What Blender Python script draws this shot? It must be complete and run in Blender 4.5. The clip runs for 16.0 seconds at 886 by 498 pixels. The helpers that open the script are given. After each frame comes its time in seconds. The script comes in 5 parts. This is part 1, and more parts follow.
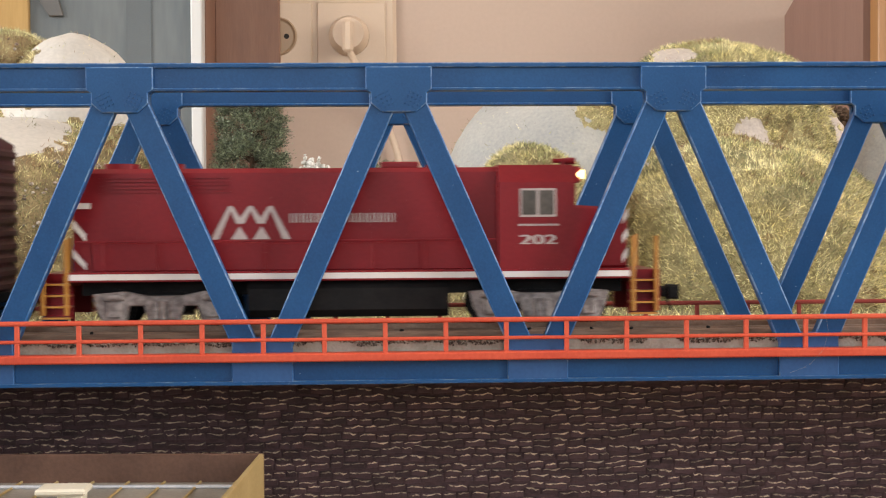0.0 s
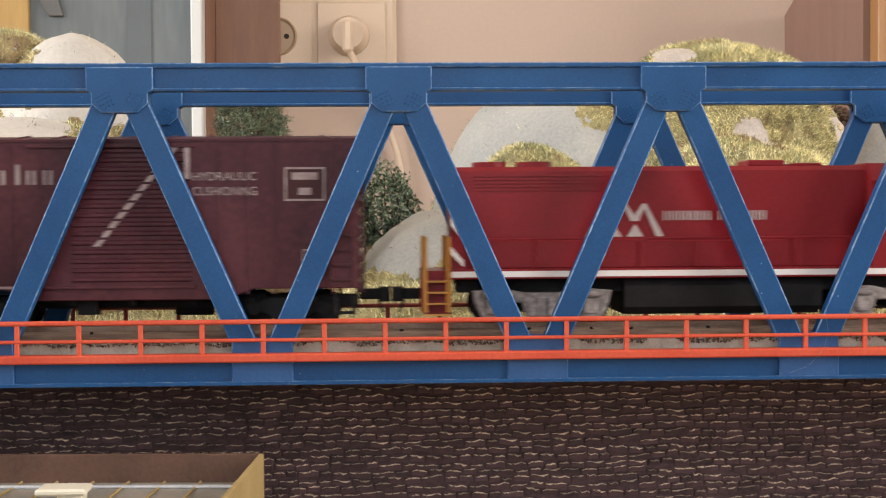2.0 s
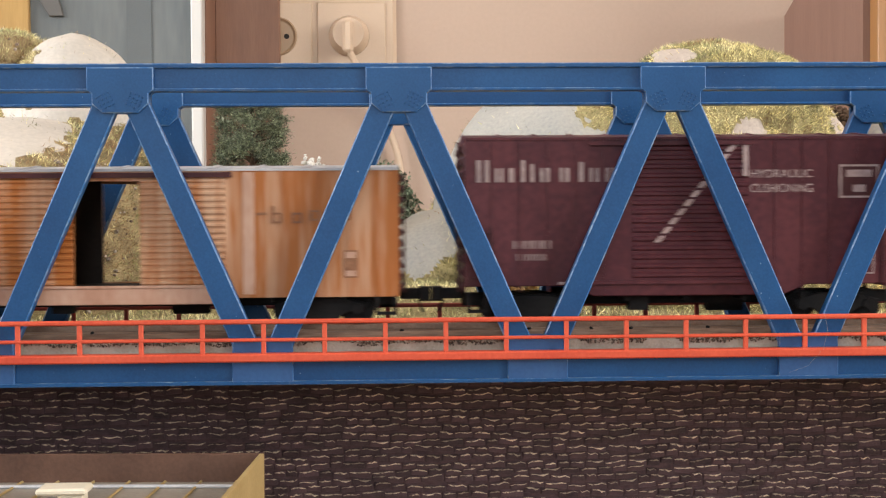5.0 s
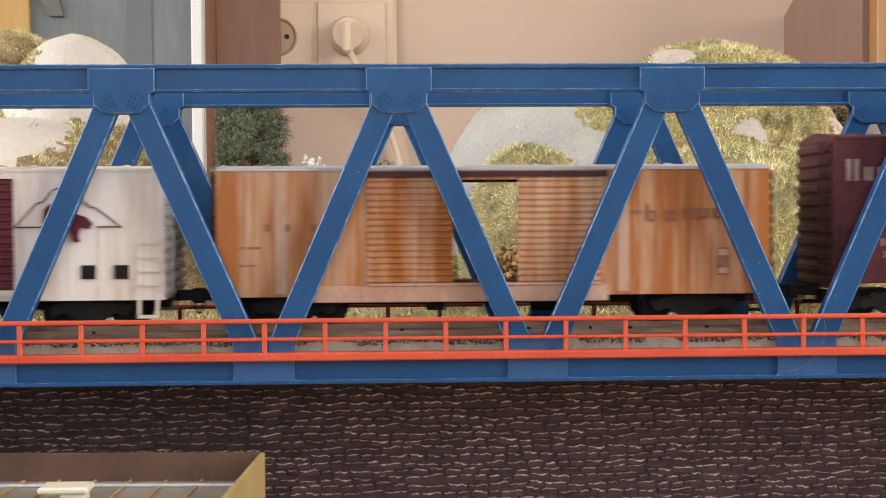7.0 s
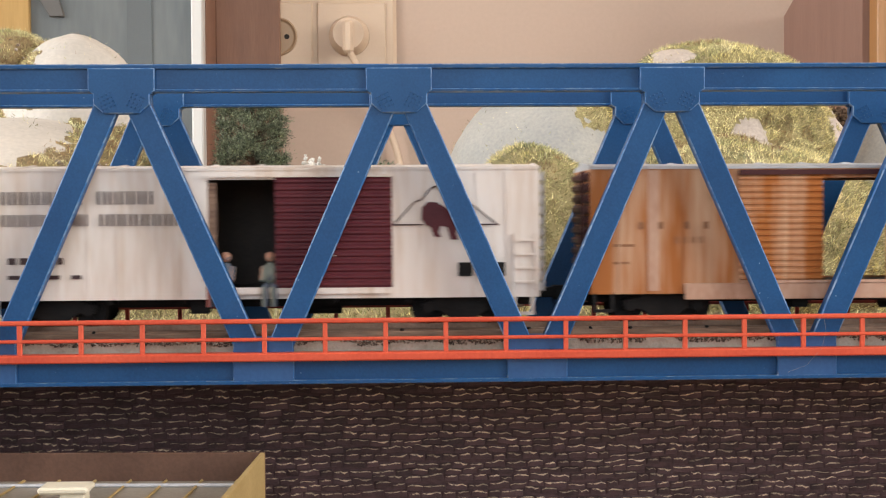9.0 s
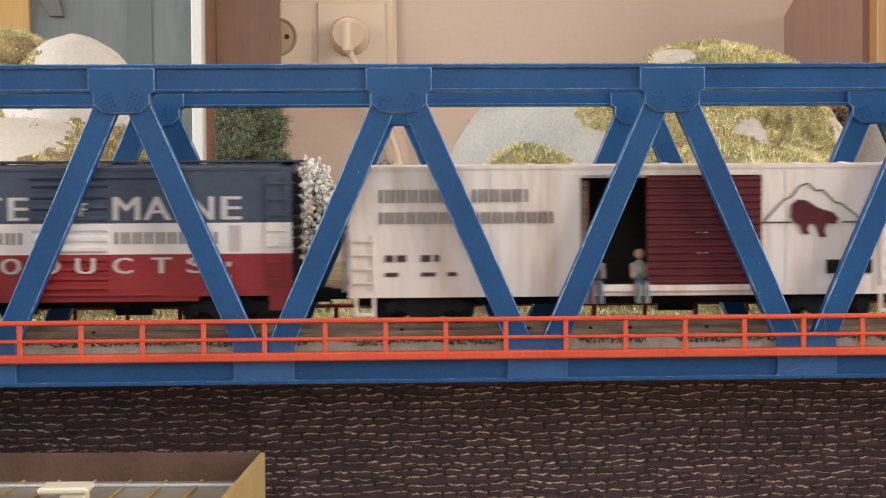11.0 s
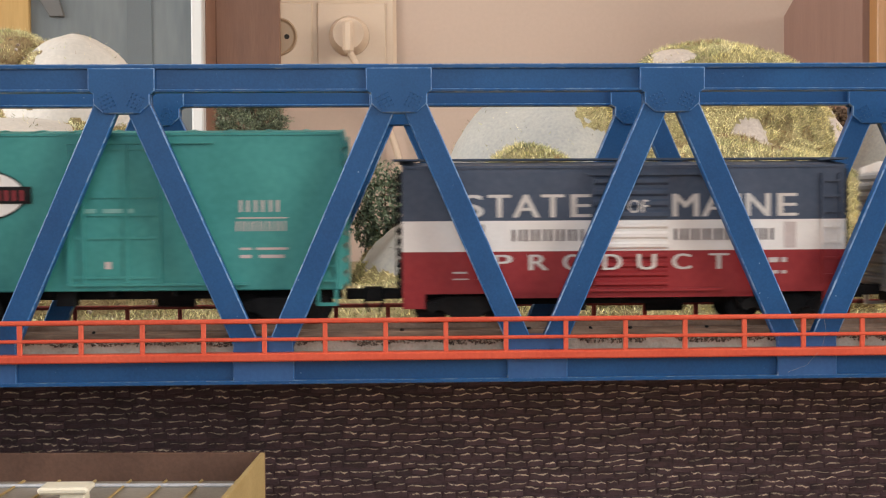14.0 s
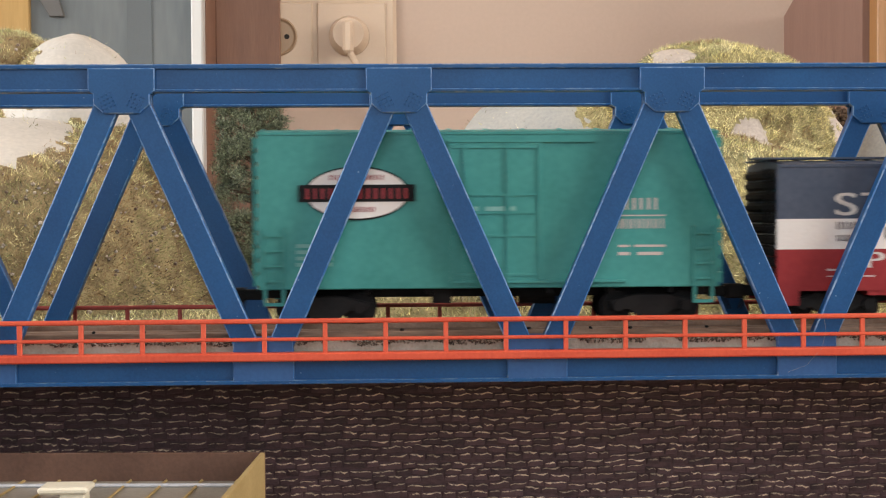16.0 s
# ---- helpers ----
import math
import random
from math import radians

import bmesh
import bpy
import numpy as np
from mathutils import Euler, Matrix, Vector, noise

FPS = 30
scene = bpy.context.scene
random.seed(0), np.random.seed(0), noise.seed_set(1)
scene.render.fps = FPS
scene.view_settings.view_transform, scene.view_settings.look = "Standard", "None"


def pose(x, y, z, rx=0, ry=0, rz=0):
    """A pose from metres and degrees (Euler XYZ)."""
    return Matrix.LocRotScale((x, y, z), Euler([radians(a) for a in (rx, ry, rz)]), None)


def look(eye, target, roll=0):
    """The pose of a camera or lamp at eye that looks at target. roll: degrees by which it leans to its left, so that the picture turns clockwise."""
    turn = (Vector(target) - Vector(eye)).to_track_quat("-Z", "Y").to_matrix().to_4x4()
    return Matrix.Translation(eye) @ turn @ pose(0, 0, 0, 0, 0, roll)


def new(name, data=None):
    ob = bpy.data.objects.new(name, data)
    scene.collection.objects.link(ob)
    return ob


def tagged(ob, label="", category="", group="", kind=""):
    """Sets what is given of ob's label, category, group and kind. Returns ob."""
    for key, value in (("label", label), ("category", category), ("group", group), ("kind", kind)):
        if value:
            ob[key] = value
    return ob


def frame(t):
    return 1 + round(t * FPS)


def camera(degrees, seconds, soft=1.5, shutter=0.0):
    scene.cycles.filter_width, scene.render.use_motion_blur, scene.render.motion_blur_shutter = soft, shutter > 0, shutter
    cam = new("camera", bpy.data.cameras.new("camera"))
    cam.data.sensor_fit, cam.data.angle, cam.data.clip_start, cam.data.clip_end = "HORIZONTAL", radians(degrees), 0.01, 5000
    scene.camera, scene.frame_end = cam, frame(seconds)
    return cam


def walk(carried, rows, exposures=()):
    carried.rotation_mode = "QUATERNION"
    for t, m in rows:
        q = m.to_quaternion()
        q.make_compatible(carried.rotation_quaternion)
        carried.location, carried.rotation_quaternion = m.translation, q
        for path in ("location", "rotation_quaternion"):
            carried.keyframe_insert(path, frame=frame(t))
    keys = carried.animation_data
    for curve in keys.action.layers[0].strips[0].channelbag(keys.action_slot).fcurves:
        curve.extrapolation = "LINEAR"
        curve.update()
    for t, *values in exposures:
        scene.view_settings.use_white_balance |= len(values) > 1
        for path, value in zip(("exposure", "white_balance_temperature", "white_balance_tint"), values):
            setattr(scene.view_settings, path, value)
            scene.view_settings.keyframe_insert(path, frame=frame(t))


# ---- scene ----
# ================= camera =================
cam = camera(37.65, 16.0, soft=1.2, shutter=0.8)


def shot(back):
    """The fixed tripod view, a little further back after the focus has settled."""
    y, p = radians(2.081), radians(-1.475)
    d = Vector((math.sin(y) * math.cos(p), math.cos(y) * math.cos(p), math.sin(p)))
    eye = Vector((-0.0012, -0.3857, 0.12)) - d * back
    return look(eye, eye + d, -0.375)


NEAR, FAR = shot(0.0), shot(0.0023)
walk(cam, [(0.0, NEAR), (4.4, NEAR), (6.1, FAR), (16.0, FAR)], [(0.0, -0.12), (2.5, -0.08), (4.2, 0.04), (6.5, -0.08), (9.2, -0.08), (11.3, -0.22), (16.0, -0.18)])

# ================= light =================
world = bpy.data.worlds.new("sky")
scene.world = world
world.use_nodes = True
wn = world.node_tree.nodes
sky = wn.new("ShaderNodeTexSky")
sky.sky_type, sky.sun_disc = "NISHITA", False
sky.sun_elevation, sky.sun_rotation = radians(30), radians(120)
world.node_tree.links.new(sky.outputs[0], wn["Background"].inputs[0])
wn["Background"].inputs[1].default_value = 0.1


def window_light(name, m, w, h, power, colour):
    d = bpy.data.lights.new(name, "AREA")
    d.shape, d.size, d.size_y, d.energy, d.color = "RECTANGLE", w, h, power, colour
    ob = new(name, d)
    ob.matrix_world = m
    return ob


# unseen windows assumed east and west, and a fill lamp added behind the camera
window_light("east_window_light", look((1.86, -0.80, 0.80), (0.0, 0.25, 0.12)), 1.3, 1.2, 46, (1.0, 0.955, 0.905))
window_light("west_window_light", look((-1.86, 0.05, 0.80), (0.0, 0.6, 0.15)), 1.2, 1.2, 57, (1.0, 0.98, 0.955))
window_light("south_fill_light", look((-0.3, -2.36, 0.85), (0.0, 0.3, 0.15)), 1.8, 1.2, 18, (0.90, 0.95, 1.0))

# ================= materials =================
def mat(name, c1, c2=None, rough=0.5, metal=0.0, scale=60.0, fine=900.0, bump=0.15, spread=(0.35, 0.65), spec=0.5, rand=0.0, emit=None, stretch=None, specks=None):
    m = bpy.data.materials.new(name)
    m.use_nodes = True
    n, l = m.node_tree.nodes, m.node_tree.links
    b = n["Principled BSDF"]
    c2 = c2 or tuple(v * 0.8 for v in c1)
    tc = n.new("ShaderNodeTexCoord")
    vec = tc.outputs["Object"]
    if stretch:
        mp = n.new("ShaderNodeMapping")
        mp.inputs["Scale"].default_value = stretch
        l.new(vec, mp.inputs["Vector"])
        vec = mp.outputs[0]
    n1, n2 = n.new("ShaderNodeTexNoise"), n.new("ShaderNodeTexNoise")
    n1.inputs["Scale"].default_value, n1.inputs["Detail"].default_value = scale, 4
    n2.inputs["Scale"].default_value, n2.inputs["Detail"].default_value = fine, 2
    for q in (n1, n2):
        l.new(vec, q.inputs["Vector"])
    mix = n.new("ShaderNodeMath")
    mix.operation = "MULTIPLY_ADD"
    mix.inputs[1].default_value = 0.35
    l.new(n2.outputs[0], mix.inputs[0])
    sc = n.new("ShaderNodeMath")
    sc.operation = "MULTIPLY"
    sc.inputs[1].default_value = 0.65
    l.new(n1.outputs[0], sc.inputs[0])
    l.new(sc.outputs[0], mix.inputs[2])
    ramp = n.new("ShaderNodeValToRGB")
    ramp.color_ramp.elements[0].position, ramp.color_ramp.elements[1].position = spread
    ramp.color_ramp.elements[0].color, ramp.color_ramp.elements[1].color = (*c1, 1), (*c2, 1)
    l.new(mix.outputs[0], ramp.inputs[0])
    out = ramp.outputs[0]
    if specks:
        n3, r3, m3 = n.new("ShaderNodeTexNoise"), n.new("ShaderNodeValToRGB"), n.new("ShaderNodeMix")
        n3.inputs["Scale"].default_value, n3.inputs["Detail"].default_value = 1100.0, 1.0
        r3.color_ramp.elements[0].position, r3.color_ramp.elements[1].position = 0.79, 0.84
        m3.data_type = "RGBA"
        l.new(vec, n3.inputs["Vector"])
        l.new(n3.outputs[0], r3.inputs[0])
        l.new(r3.outputs[0], m3.inputs[0])
        l.new(out, m3.inputs[6])
        m3.inputs[7].default_value = (*specks, 1)
        out = m3.outputs[2]
    if rand:
        g = n.new("ShaderNodeNewGeometry")
        o = n.new("ShaderNodeObjectInfo")
        ad = n.new("ShaderNodeMath")
        ad.operation = "ADD"
        l.new(g.outputs["Random Per Island"], ad.inputs[0])
        l.new(o.outputs["Random"], ad.inputs[1])
        fr = n.new("ShaderNodeMath")
        fr.operation = "FRACT"
        l.new(ad.outputs[0], fr.inputs[0])
        mr = n.new("ShaderNodeMapRange")
        mr.inputs["To Min"].default_value, mr.inputs["To Max"].default_value = 1 - rand, 1 + rand
        l.new(fr.outputs[0], mr.inputs["Value"])
        hs = n.new("ShaderNodeHueSaturation")
        l.new(mr.outputs[0], hs.inputs["Value"])
        l.new(out, hs.inputs["Color"])
        out = hs.outputs[0]
    l.new(out, b.inputs["Base Color"])
    b.inputs["Roughness"].default_value, b.inputs["Metallic"].default_value = rough, metal
    b.inputs["Specular IOR Level"].default_value = spec
    if bump:
        bp = n.new("ShaderNodeBump")
        bp.inputs["Strength"].default_value, bp.inputs["Distance"].default_value = bump, 0.0006
        l.new(n2.outputs[0], bp.inputs["Height"])
        l.new(bp.outputs[0], b.inputs["Normal"])
    if emit:
        b.inputs["Emission Color"].default_value, b.inputs["Emission Strength"].default_value = (*emit[0], 1), emit[1]
    return m


M = {}
M["blue"] = mat("blue_plastic", (0.009, 0.060, 0.18), (0.015, 0.090, 0.25), 0.38, scale=35, fine=1500, bump=0.06, spec=0.3, specks=(0.30, 0.40, 0.55))
M["blue_pale"] = mat("scuffed_blue", (0.016, 0.082, 0.245), (0.03, 0.115, 0.31), 0.42, scale=60, fine=900, bump=0.05)
M["blue_worn"] = mat("worn_blue_edge", (0.02, 0.12, 0.33), (0.22, 0.33, 0.48), 0.5, scale=240, fine=900, bump=0.1, spread=(0.46, 0.66))
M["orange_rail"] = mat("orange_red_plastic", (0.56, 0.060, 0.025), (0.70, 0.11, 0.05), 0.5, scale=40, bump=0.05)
# shaded copy of the rail plastic for the far handrail behind the train
M["shaded_red_rail"] = mat("shaded_red_plastic", (0.26, 0.03, 0.022), (0.36, 0.05, 0.035), 0.5, scale=40, bump=0.05)
M["wood_tie"] = mat("brown_tie", (0.15, 0.08, 0.052), (0.27, 0.155, 0.10), 0.8, scale=200, rand=0.25)
M["rail_steel"] = mat("rail_steel", (0.22, 0.14, 0.10), (0.34, 0.24, 0.18), 0.4, 0.6, scale=150)
M["plank"] = mat("weathered_plank", (0.13, 0.08, 0.058), (0.30, 0.20, 0.145), 0.8, scale=300, stretch=(0.12, 1, 1), fine=1200, bump=0.4)
M["ballast"] = mat("dark_ballast", (0.035, 0.026, 0.02), (0.17, 0.14, 0.11), 0.85, scale=400, fine=1400, bump=0.4, rand=0.6)
M["deck"] = mat("deck_card", (0.30, 0.27, 0.22), (0.44, 0.41, 0.36), 0.9, scale=120, fine=1400, bump=0.4)
M["stone"] = mat("dark_stone", (0.054, 0.029, 0.034), (0.120, 0.070, 0.074), 0.6, scale=180, fine=1600, bump=0.5, rand=0.35)
# khaki top highlights of the stones, put into the lip colour like dry brushing
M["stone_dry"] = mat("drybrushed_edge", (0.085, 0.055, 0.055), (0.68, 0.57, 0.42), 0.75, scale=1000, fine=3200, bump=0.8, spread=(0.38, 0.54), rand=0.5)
M["mortar"] = mat("dark_mortar", (0.054, 0.028, 0.032), (0.11, 0.063, 0.066), 0.75, scale=200, bump=0.5)
M["plaster"] = mat("hill_plaster", (0.48, 0.455, 0.42), (0.64, 0.60, 0.54), 0.7, scale=16, fine=400, bump=0.15)
M["beige_rock"] = mat("beige_rock", (0.36, 0.31, 0.28), (0.58, 0.51, 0.45), 0.65, scale=40, fine=600, bump=0.4)
M["rock"] = mat("grey_rock", (0.30, 0.31, 0.31), (0.46, 0.45, 0.41), 0.65, scale=18, fine=600, bump=0.4)
M["brown_thatch"] = mat("brown_thatch", (0.15, 0.108, 0.055), (0.42, 0.33, 0.17), 0.9, scale=110, fine=1200, bump=0.9)
M["thatch"] = mat("dry_thatch", (0.17, 0.145, 0.065), (0.46, 0.39, 0.20), 0.9, scale=110, fine=1200, bump=0.9)
M["soil"] = mat("grass_base", (0.10, 0.075, 0.04), (0.34, 0.27, 0.14), 0.95, scale=80, fine=1200, bump=0.9)
M["grass_gold"] = mat("golden_grass", (0.66, 0.57, 0.24), (0.98, 0.92, 0.58), 0.2, scale=60, fine=700, bump=0, rand=0.75)
M["grass_green"] = mat("olive_grass", (0.20, 0.21, 0.09), (0.66, 0.64, 0.33), 0.25, scale=60, fine=700, bump=0, rand=0.75)
M["grass_rust"] = mat("rusty_grass", (0.14, 0.075, 0.03), (0.42, 0.26, 0.12), 0.45, scale=60, fine=700, bump=0, rand=0.7)
M["grass_dark"] = mat("dark_olive_grass", (0.08, 0.085, 0.04), (0.26, 0.26, 0.13), 0.45, scale=60, fine=700, bump=0, rand=0.7)
M["pebble"] = mat("mixed_pebbles", (0.16, 0.10, 0.07), (0.60, 0.54, 0.48), 0.7, scale=260, fine=900, bump=0.3, spread=(0.42, 0.58), rand=0.4)
M["needles"] = mat("green_needles", (0.03, 0.05, 0.034), (0.30, 0.34, 0.21), 0.4, scale=320, bump=0, rand=0.85)
M["leaves"] = mat("frosted_leaves", (0.02, 0.05, 0.022), (0.22, 0.28, 0.18), 0.4, scale=320, bump=0, rand=0.6)
M["white_foam"] = mat("white_foliage", (0.6, 0.58, 0.54), (0.8, 0.78, 0.74), 0.9, scale=150, rand=0.15)
M["brown_foam"] = mat("brown_foliage", (0.24, 0.13, 0.045), (0.60, 0.40, 0.17), 0.9, scale=200, rand=0.5)
M["bark"] = mat("bark", (0.06, 0.035, 0.02), (0.12, 0.07, 0.04), 0.9, scale=200)
M["wall"] = mat("tan_wall_paint", (0.505, 0.385, 0.31), (0.545, 0.415, 0.335), 0.75, scale=4, fine=220, bump=0.08)
M["ivory"] = mat("ivory_plastic", (0.60, 0.46, 0.34), (0.64, 0.50, 0.375), 0.4, scale=20, bump=0.02)
# ivory darkened to tan so the socket recesses carry their shade in the colour
M["recess_shade"] = mat("recess_shade", (0.36, 0.25, 0.16), (0.40, 0.28, 0.18), 0.45, scale=20, bump=0.02)
M["dark_hole"] = mat("dark_hole", (0.01, 0.008, 0.006), rough=0.8)
M["panel_brown"] = mat("red_brown_wood", (0.21, 0.108, 0.072), (0.26, 0.138, 0.092), 0.5, scale=14, stretch=(6, 6, 0.6), fine=120)
M["cab_brown"] = mat("brown_cabinet", (0.215, 0.122, 0.094), (0.25, 0.145, 0.112), 0.55, scale=12, stretch=(5, 5, 0.6), fine=110)
M["cab_orange"] = mat("honey_wood", (0.32, 0.155, 0.055), (0.39, 0.20, 0.075), 0.45, scale=12, stretch=(6, 6, 0.5), fine=110)
M["stile_wood"] = mat("yellow_wood", (0.34, 0.205, 0.06), (0.42, 0.26, 0.085), 0.5, scale=12, stretch=(6, 6, 0.5), fine=110)
M["grey_glass"] = mat("grey_glass", (0.095, 0.108, 0.112), (0.14, 0.152, 0.152), 0.3, scale=9, stretch=(3, 3, 0.5), fine=60, bump=0.02)
M["streak_grey"] = mat("streak_grey", (0.085, 0.096, 0.100), (0.115, 0.126, 0.128), 0.3, scale=9)
M["dim_grey"] = mat("dim_grey", (0.085, 0.082, 0.078), (0.11, 0.105, 0.10), 0.4, scale=12)
M["white_frame"] = mat("white_frame", (0.60, 0.60, 0.59), rough=0.4, c2=(0.66, 0.66, 0.65), scale=12)
M["floor"] = mat("floor_boards", (0.25, 0.15, 0.08), (0.35, 0.22, 0.12), 0.5, scale=6, stretch=(1, 8, 1), fine=90)
M["ceiling"] = mat("ceiling_paint", (0.72, 0.68, 0.62), (0.78, 0.74, 0.68), 0.9, scale=3, fine=200)
M["tan_wall"] = mat("tan_building", (0.34, 0.24, 0.095), (0.44, 0.32, 0.14), 0.55, scale=45, fine=900)
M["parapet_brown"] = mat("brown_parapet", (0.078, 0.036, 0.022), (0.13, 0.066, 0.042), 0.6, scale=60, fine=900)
M["roof_grey"] = mat("roof_sheet", (0.20, 0.18, 0.15), (0.31, 0.275, 0.225), 0.4, scale=60)
M["cream"] = mat("cream_plastic", (0.72, 0.66, 0.52), (0.80, 0.74, 0.60), 0.4, scale=60)
M["loco_red"] = mat("loco_red", (0.20, 0.012, 0.018), (0.26, 0.020, 0.026), 0.33, scale=45, bump=0.03, spec=0.22)
M["white_paint"] = mat("white_paint", (0.76, 0.73, 0.70), (0.82, 0.79, 0.76), 0.5, scale=150)
M["black"] = mat("black_plastic", (0.006, 0.006, 0.007), (0.016, 0.015, 0.015), 0.7, scale=150, spec=0.2)
M["truck_grey"] = mat("grey_truck", (0.16, 0.135, 0.13), (0.36, 0.325, 0.31), 0.6, scale=420, spread=(0.40, 0.60))
M["yellow"] = mat("yellow_paint", (0.44, 0.19, 0.03), (0.52, 0.25, 0.045), 0.45, scale=200)
M["window_dark"] = mat("smoked_window", (0.05, 0.05, 0.045), (0.12, 0.11, 0.10), 0.15, scale=200, bump=0)
M["lamp_glow"] = mat("lit_headlight", (1.0, 0.85, 0.5), rough=0.4, emit=((1.0, 0.72, 0.30), 5.0))
M["oxide"] = mat("oxide_brown", (0.064, 0.017, 0.024), (0.108, 0.031, 0.038), 0.42, scale=28, spread=(0.42, 0.60), fine=500, bump=0.05, spec=0.22)
M["oxide_dark"] = mat("dark_oxide", (0.045, 0.014, 0.017), (0.08, 0.026, 0.028), 0.5, scale=60, spec=0.22)
M["car_orange"] = mat("weathered_orange", (0.40, 0.145, 0.04), (0.58, 0.38, 0.25), 0.45, scale=42, stretch=(2.2, 1, 0.2), fine=260, bump=0.04, spread=(0.45, 0.64), spec=0.22)
M["sill_pink"] = mat("faded_sill", (0.42, 0.23, 0.15), (0.58, 0.40, 0.30), 0.55, scale=80, stretch=(1, 1, 0.3))
M["roof_silver"] = mat("pale_roof", (0.40, 0.42, 0.46), (0.55, 0.56, 0.58), 0.5, scale=80)
M["car_white"] = mat("weathered_white", (0.80, 0.75, 0.71), (0.60, 0.48, 0.38), 0.5, scale=34, stretch=(2.4, 1, 0.25), fine=300, bump=0.04, spread=(0.47, 0.72), spec=0.22)
M["maroon"] = mat("maroon_door", (0.085, 0.016, 0.024), (0.12, 0.026, 0.034), 0.4, scale=80, spec=0.22)
M["navy"] = mat("faded_navy", (0.055, 0.075, 0.115), (0.085, 0.105, 0.15), 0.45, scale=45, fine=500, spec=0.22)
M["bar_red"] = mat("crimson_paint", (0.245, 0.022, 0.028), (0.32, 0.038, 0.040), 0.45, scale=45, fine=500, spec=0.22)
M["teal"] = mat("jade_green_paint", (0.042, 0.24, 0.225), (0.07, 0.32, 0.30), 0.4, scale=35, fine=500, bump=0.03, spec=0.22)
M["letter_red"] = mat("red_lettering", (0.34, 0.02, 0.03), rough=0.5)
M["letter_dark"] = mat("dark_lettering", (0.045, 0.018, 0.02), rough=0.5)
M["letter_faded"] = mat("faded_lettering", (0.21, 0.09, 0.04), (0.31, 0.145, 0.068), rough=0.5, scale=300)
M["letter_pale"] = mat("pale_lettering", (0.60, 0.52, 0.50), rough=0.5)
M["letter_cream"] = mat("dull_white_lettering", (0.66, 0.63, 0.60), (0.55, 0.52, 0.49), rough=0.5, scale=260)
M["letter_worn"] = mat("worn_lettering", (0.44, 0.35, 0.34), (0.26, 0.19, 0.19), rough=0.5, scale=260)
M["letter_mint"] = mat("faint_lettering", (0.20, 0.42, 0.39), (0.12, 0.34, 0.31), rough=0.5, scale=300)
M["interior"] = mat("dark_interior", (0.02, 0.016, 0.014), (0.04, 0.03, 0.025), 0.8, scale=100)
M["steel_grey"] = mat("grey_end_paint", (0.30, 0.30, 0.31), (0.42, 0.41, 0.40), 0.5, scale=100)

# ================= mesh helpers =================
def box(bm, x0, x1, y0, y1, z0, z1, bevel=0.0, edge=0):
    m = Matrix.LocRotScale(((x0 + x1) / 2, (y0 + y1) / 2, (z0 + z1) / 2), None, (abs(x1 - x0), abs(y1 - y0), abs(z1 - z0)))
    vs = bmesh.ops.create_cube(bm, size=1, matrix=m)["verts"]
    if bevel:
        es = {e for v in vs for e in v.link_edges}
        made = bmesh.ops.bevel(bm, geom=list(es), offset=bevel, segments=1, affect="EDGES")
        for f in made["faces"]:
            f.material_index = edge
    return bm


def prism(bm, pts, y0, y1, bevel=0.0, edge=0):
    """A plate with the outline pts in x and z, from y0 to y1."""
    a = [bm.verts.new((x, y0, z)) for x, z in pts]
    b = [bm.verts.new((x, y1, z)) for x, z in pts]
    faces = [bm.faces.new(a), bm.faces.new(b[::-1])]
    n = len(pts)
    for i in range(n):
        faces.append(bm.faces.new((a[i], b[i], b[(i + 1) % n], a[(i + 1) % n])))
    bmesh.ops.recalc_face_normals(bm, faces=faces)
    if bevel:
        made = bmesh.ops.bevel(bm, geom=[e for f in faces[:2] for e in f.edges], offset=bevel, segments=1, affect="EDGES")
        for f in made["faces"]:
            f.material_index = edge
    return bm


def prism_x(bm, pts, x0, x1):
    """A body with the outline pts in y and z, from x0 to x1."""
    a = [bm.verts.new((x0, y, z)) for y, z in pts]
    b = [bm.verts.new((x1, y, z)) for y, z in pts]
    n = len(pts)
    faces = [bm.faces.new(a), bm.faces.new(b[::-1])]
    for i in range(n):
        faces.append(bm.faces.new((a[i], b[i], b[(i + 1) % n], a[(i + 1) % n])))
    bmesh.ops.recalc_face_normals(bm, faces=faces)
    return bm


def rod(bm, p, q, r, seg=8):
    p, q = Vector(p), Vector(q)
    d = q - p
    m = Matrix.Translation((p + q) / 2) @ d.to_track_quat("Z", "Y").to_matrix().to_4x4()
    bmesh.ops.create_cone(bm, cap_ends=True, segments=seg, radius1=r, radius2=r, depth=d.length, matrix=m)
    return bm


def ball(bm, p, r, sub=1, squash=(1, 1, 1)):
    bmesh.ops.create_icosphere(bm, subdivisions=sub, radius=r, matrix=Matrix.LocRotScale(p, None, squash))
    return bm


def mesh_of(name, bm, material):
    me = bpy.data.meshes.new(name)
    bm.to_mesh(me)
    bm.free()
    for m in material if isinstance(material, (list, tuple)) else [material]:
        me.materials.append(m)
    return me


def part(name, bm, material, parent, label=""):
    ob = new(name, mesh_of(name, bm, material))
    ob.parent = parent
    return tagged(ob, label) if label else ob


def thing(name, label, category, at=(0, 0, 0), group="", kind=""):
    ob = new(name)
    ob.empty_display_size = 0.01
    ob.location = at
    return tagged(ob, label, category, group, kind)


def structure(name, bm, material, label, category):
    return tagged(new(name, mesh_of(name, bm, material)), label, category, kind="structure")


def raw_mesh(name, verts, faces, material):
    me = bpy.data.meshes.new(name)
    me.from_pydata(verts, [], faces)
    for m in material if isinstance(material, (list, tuple)) else [material]:
        me.materials.append(m)
    return me


def B():
    return bmesh.new()


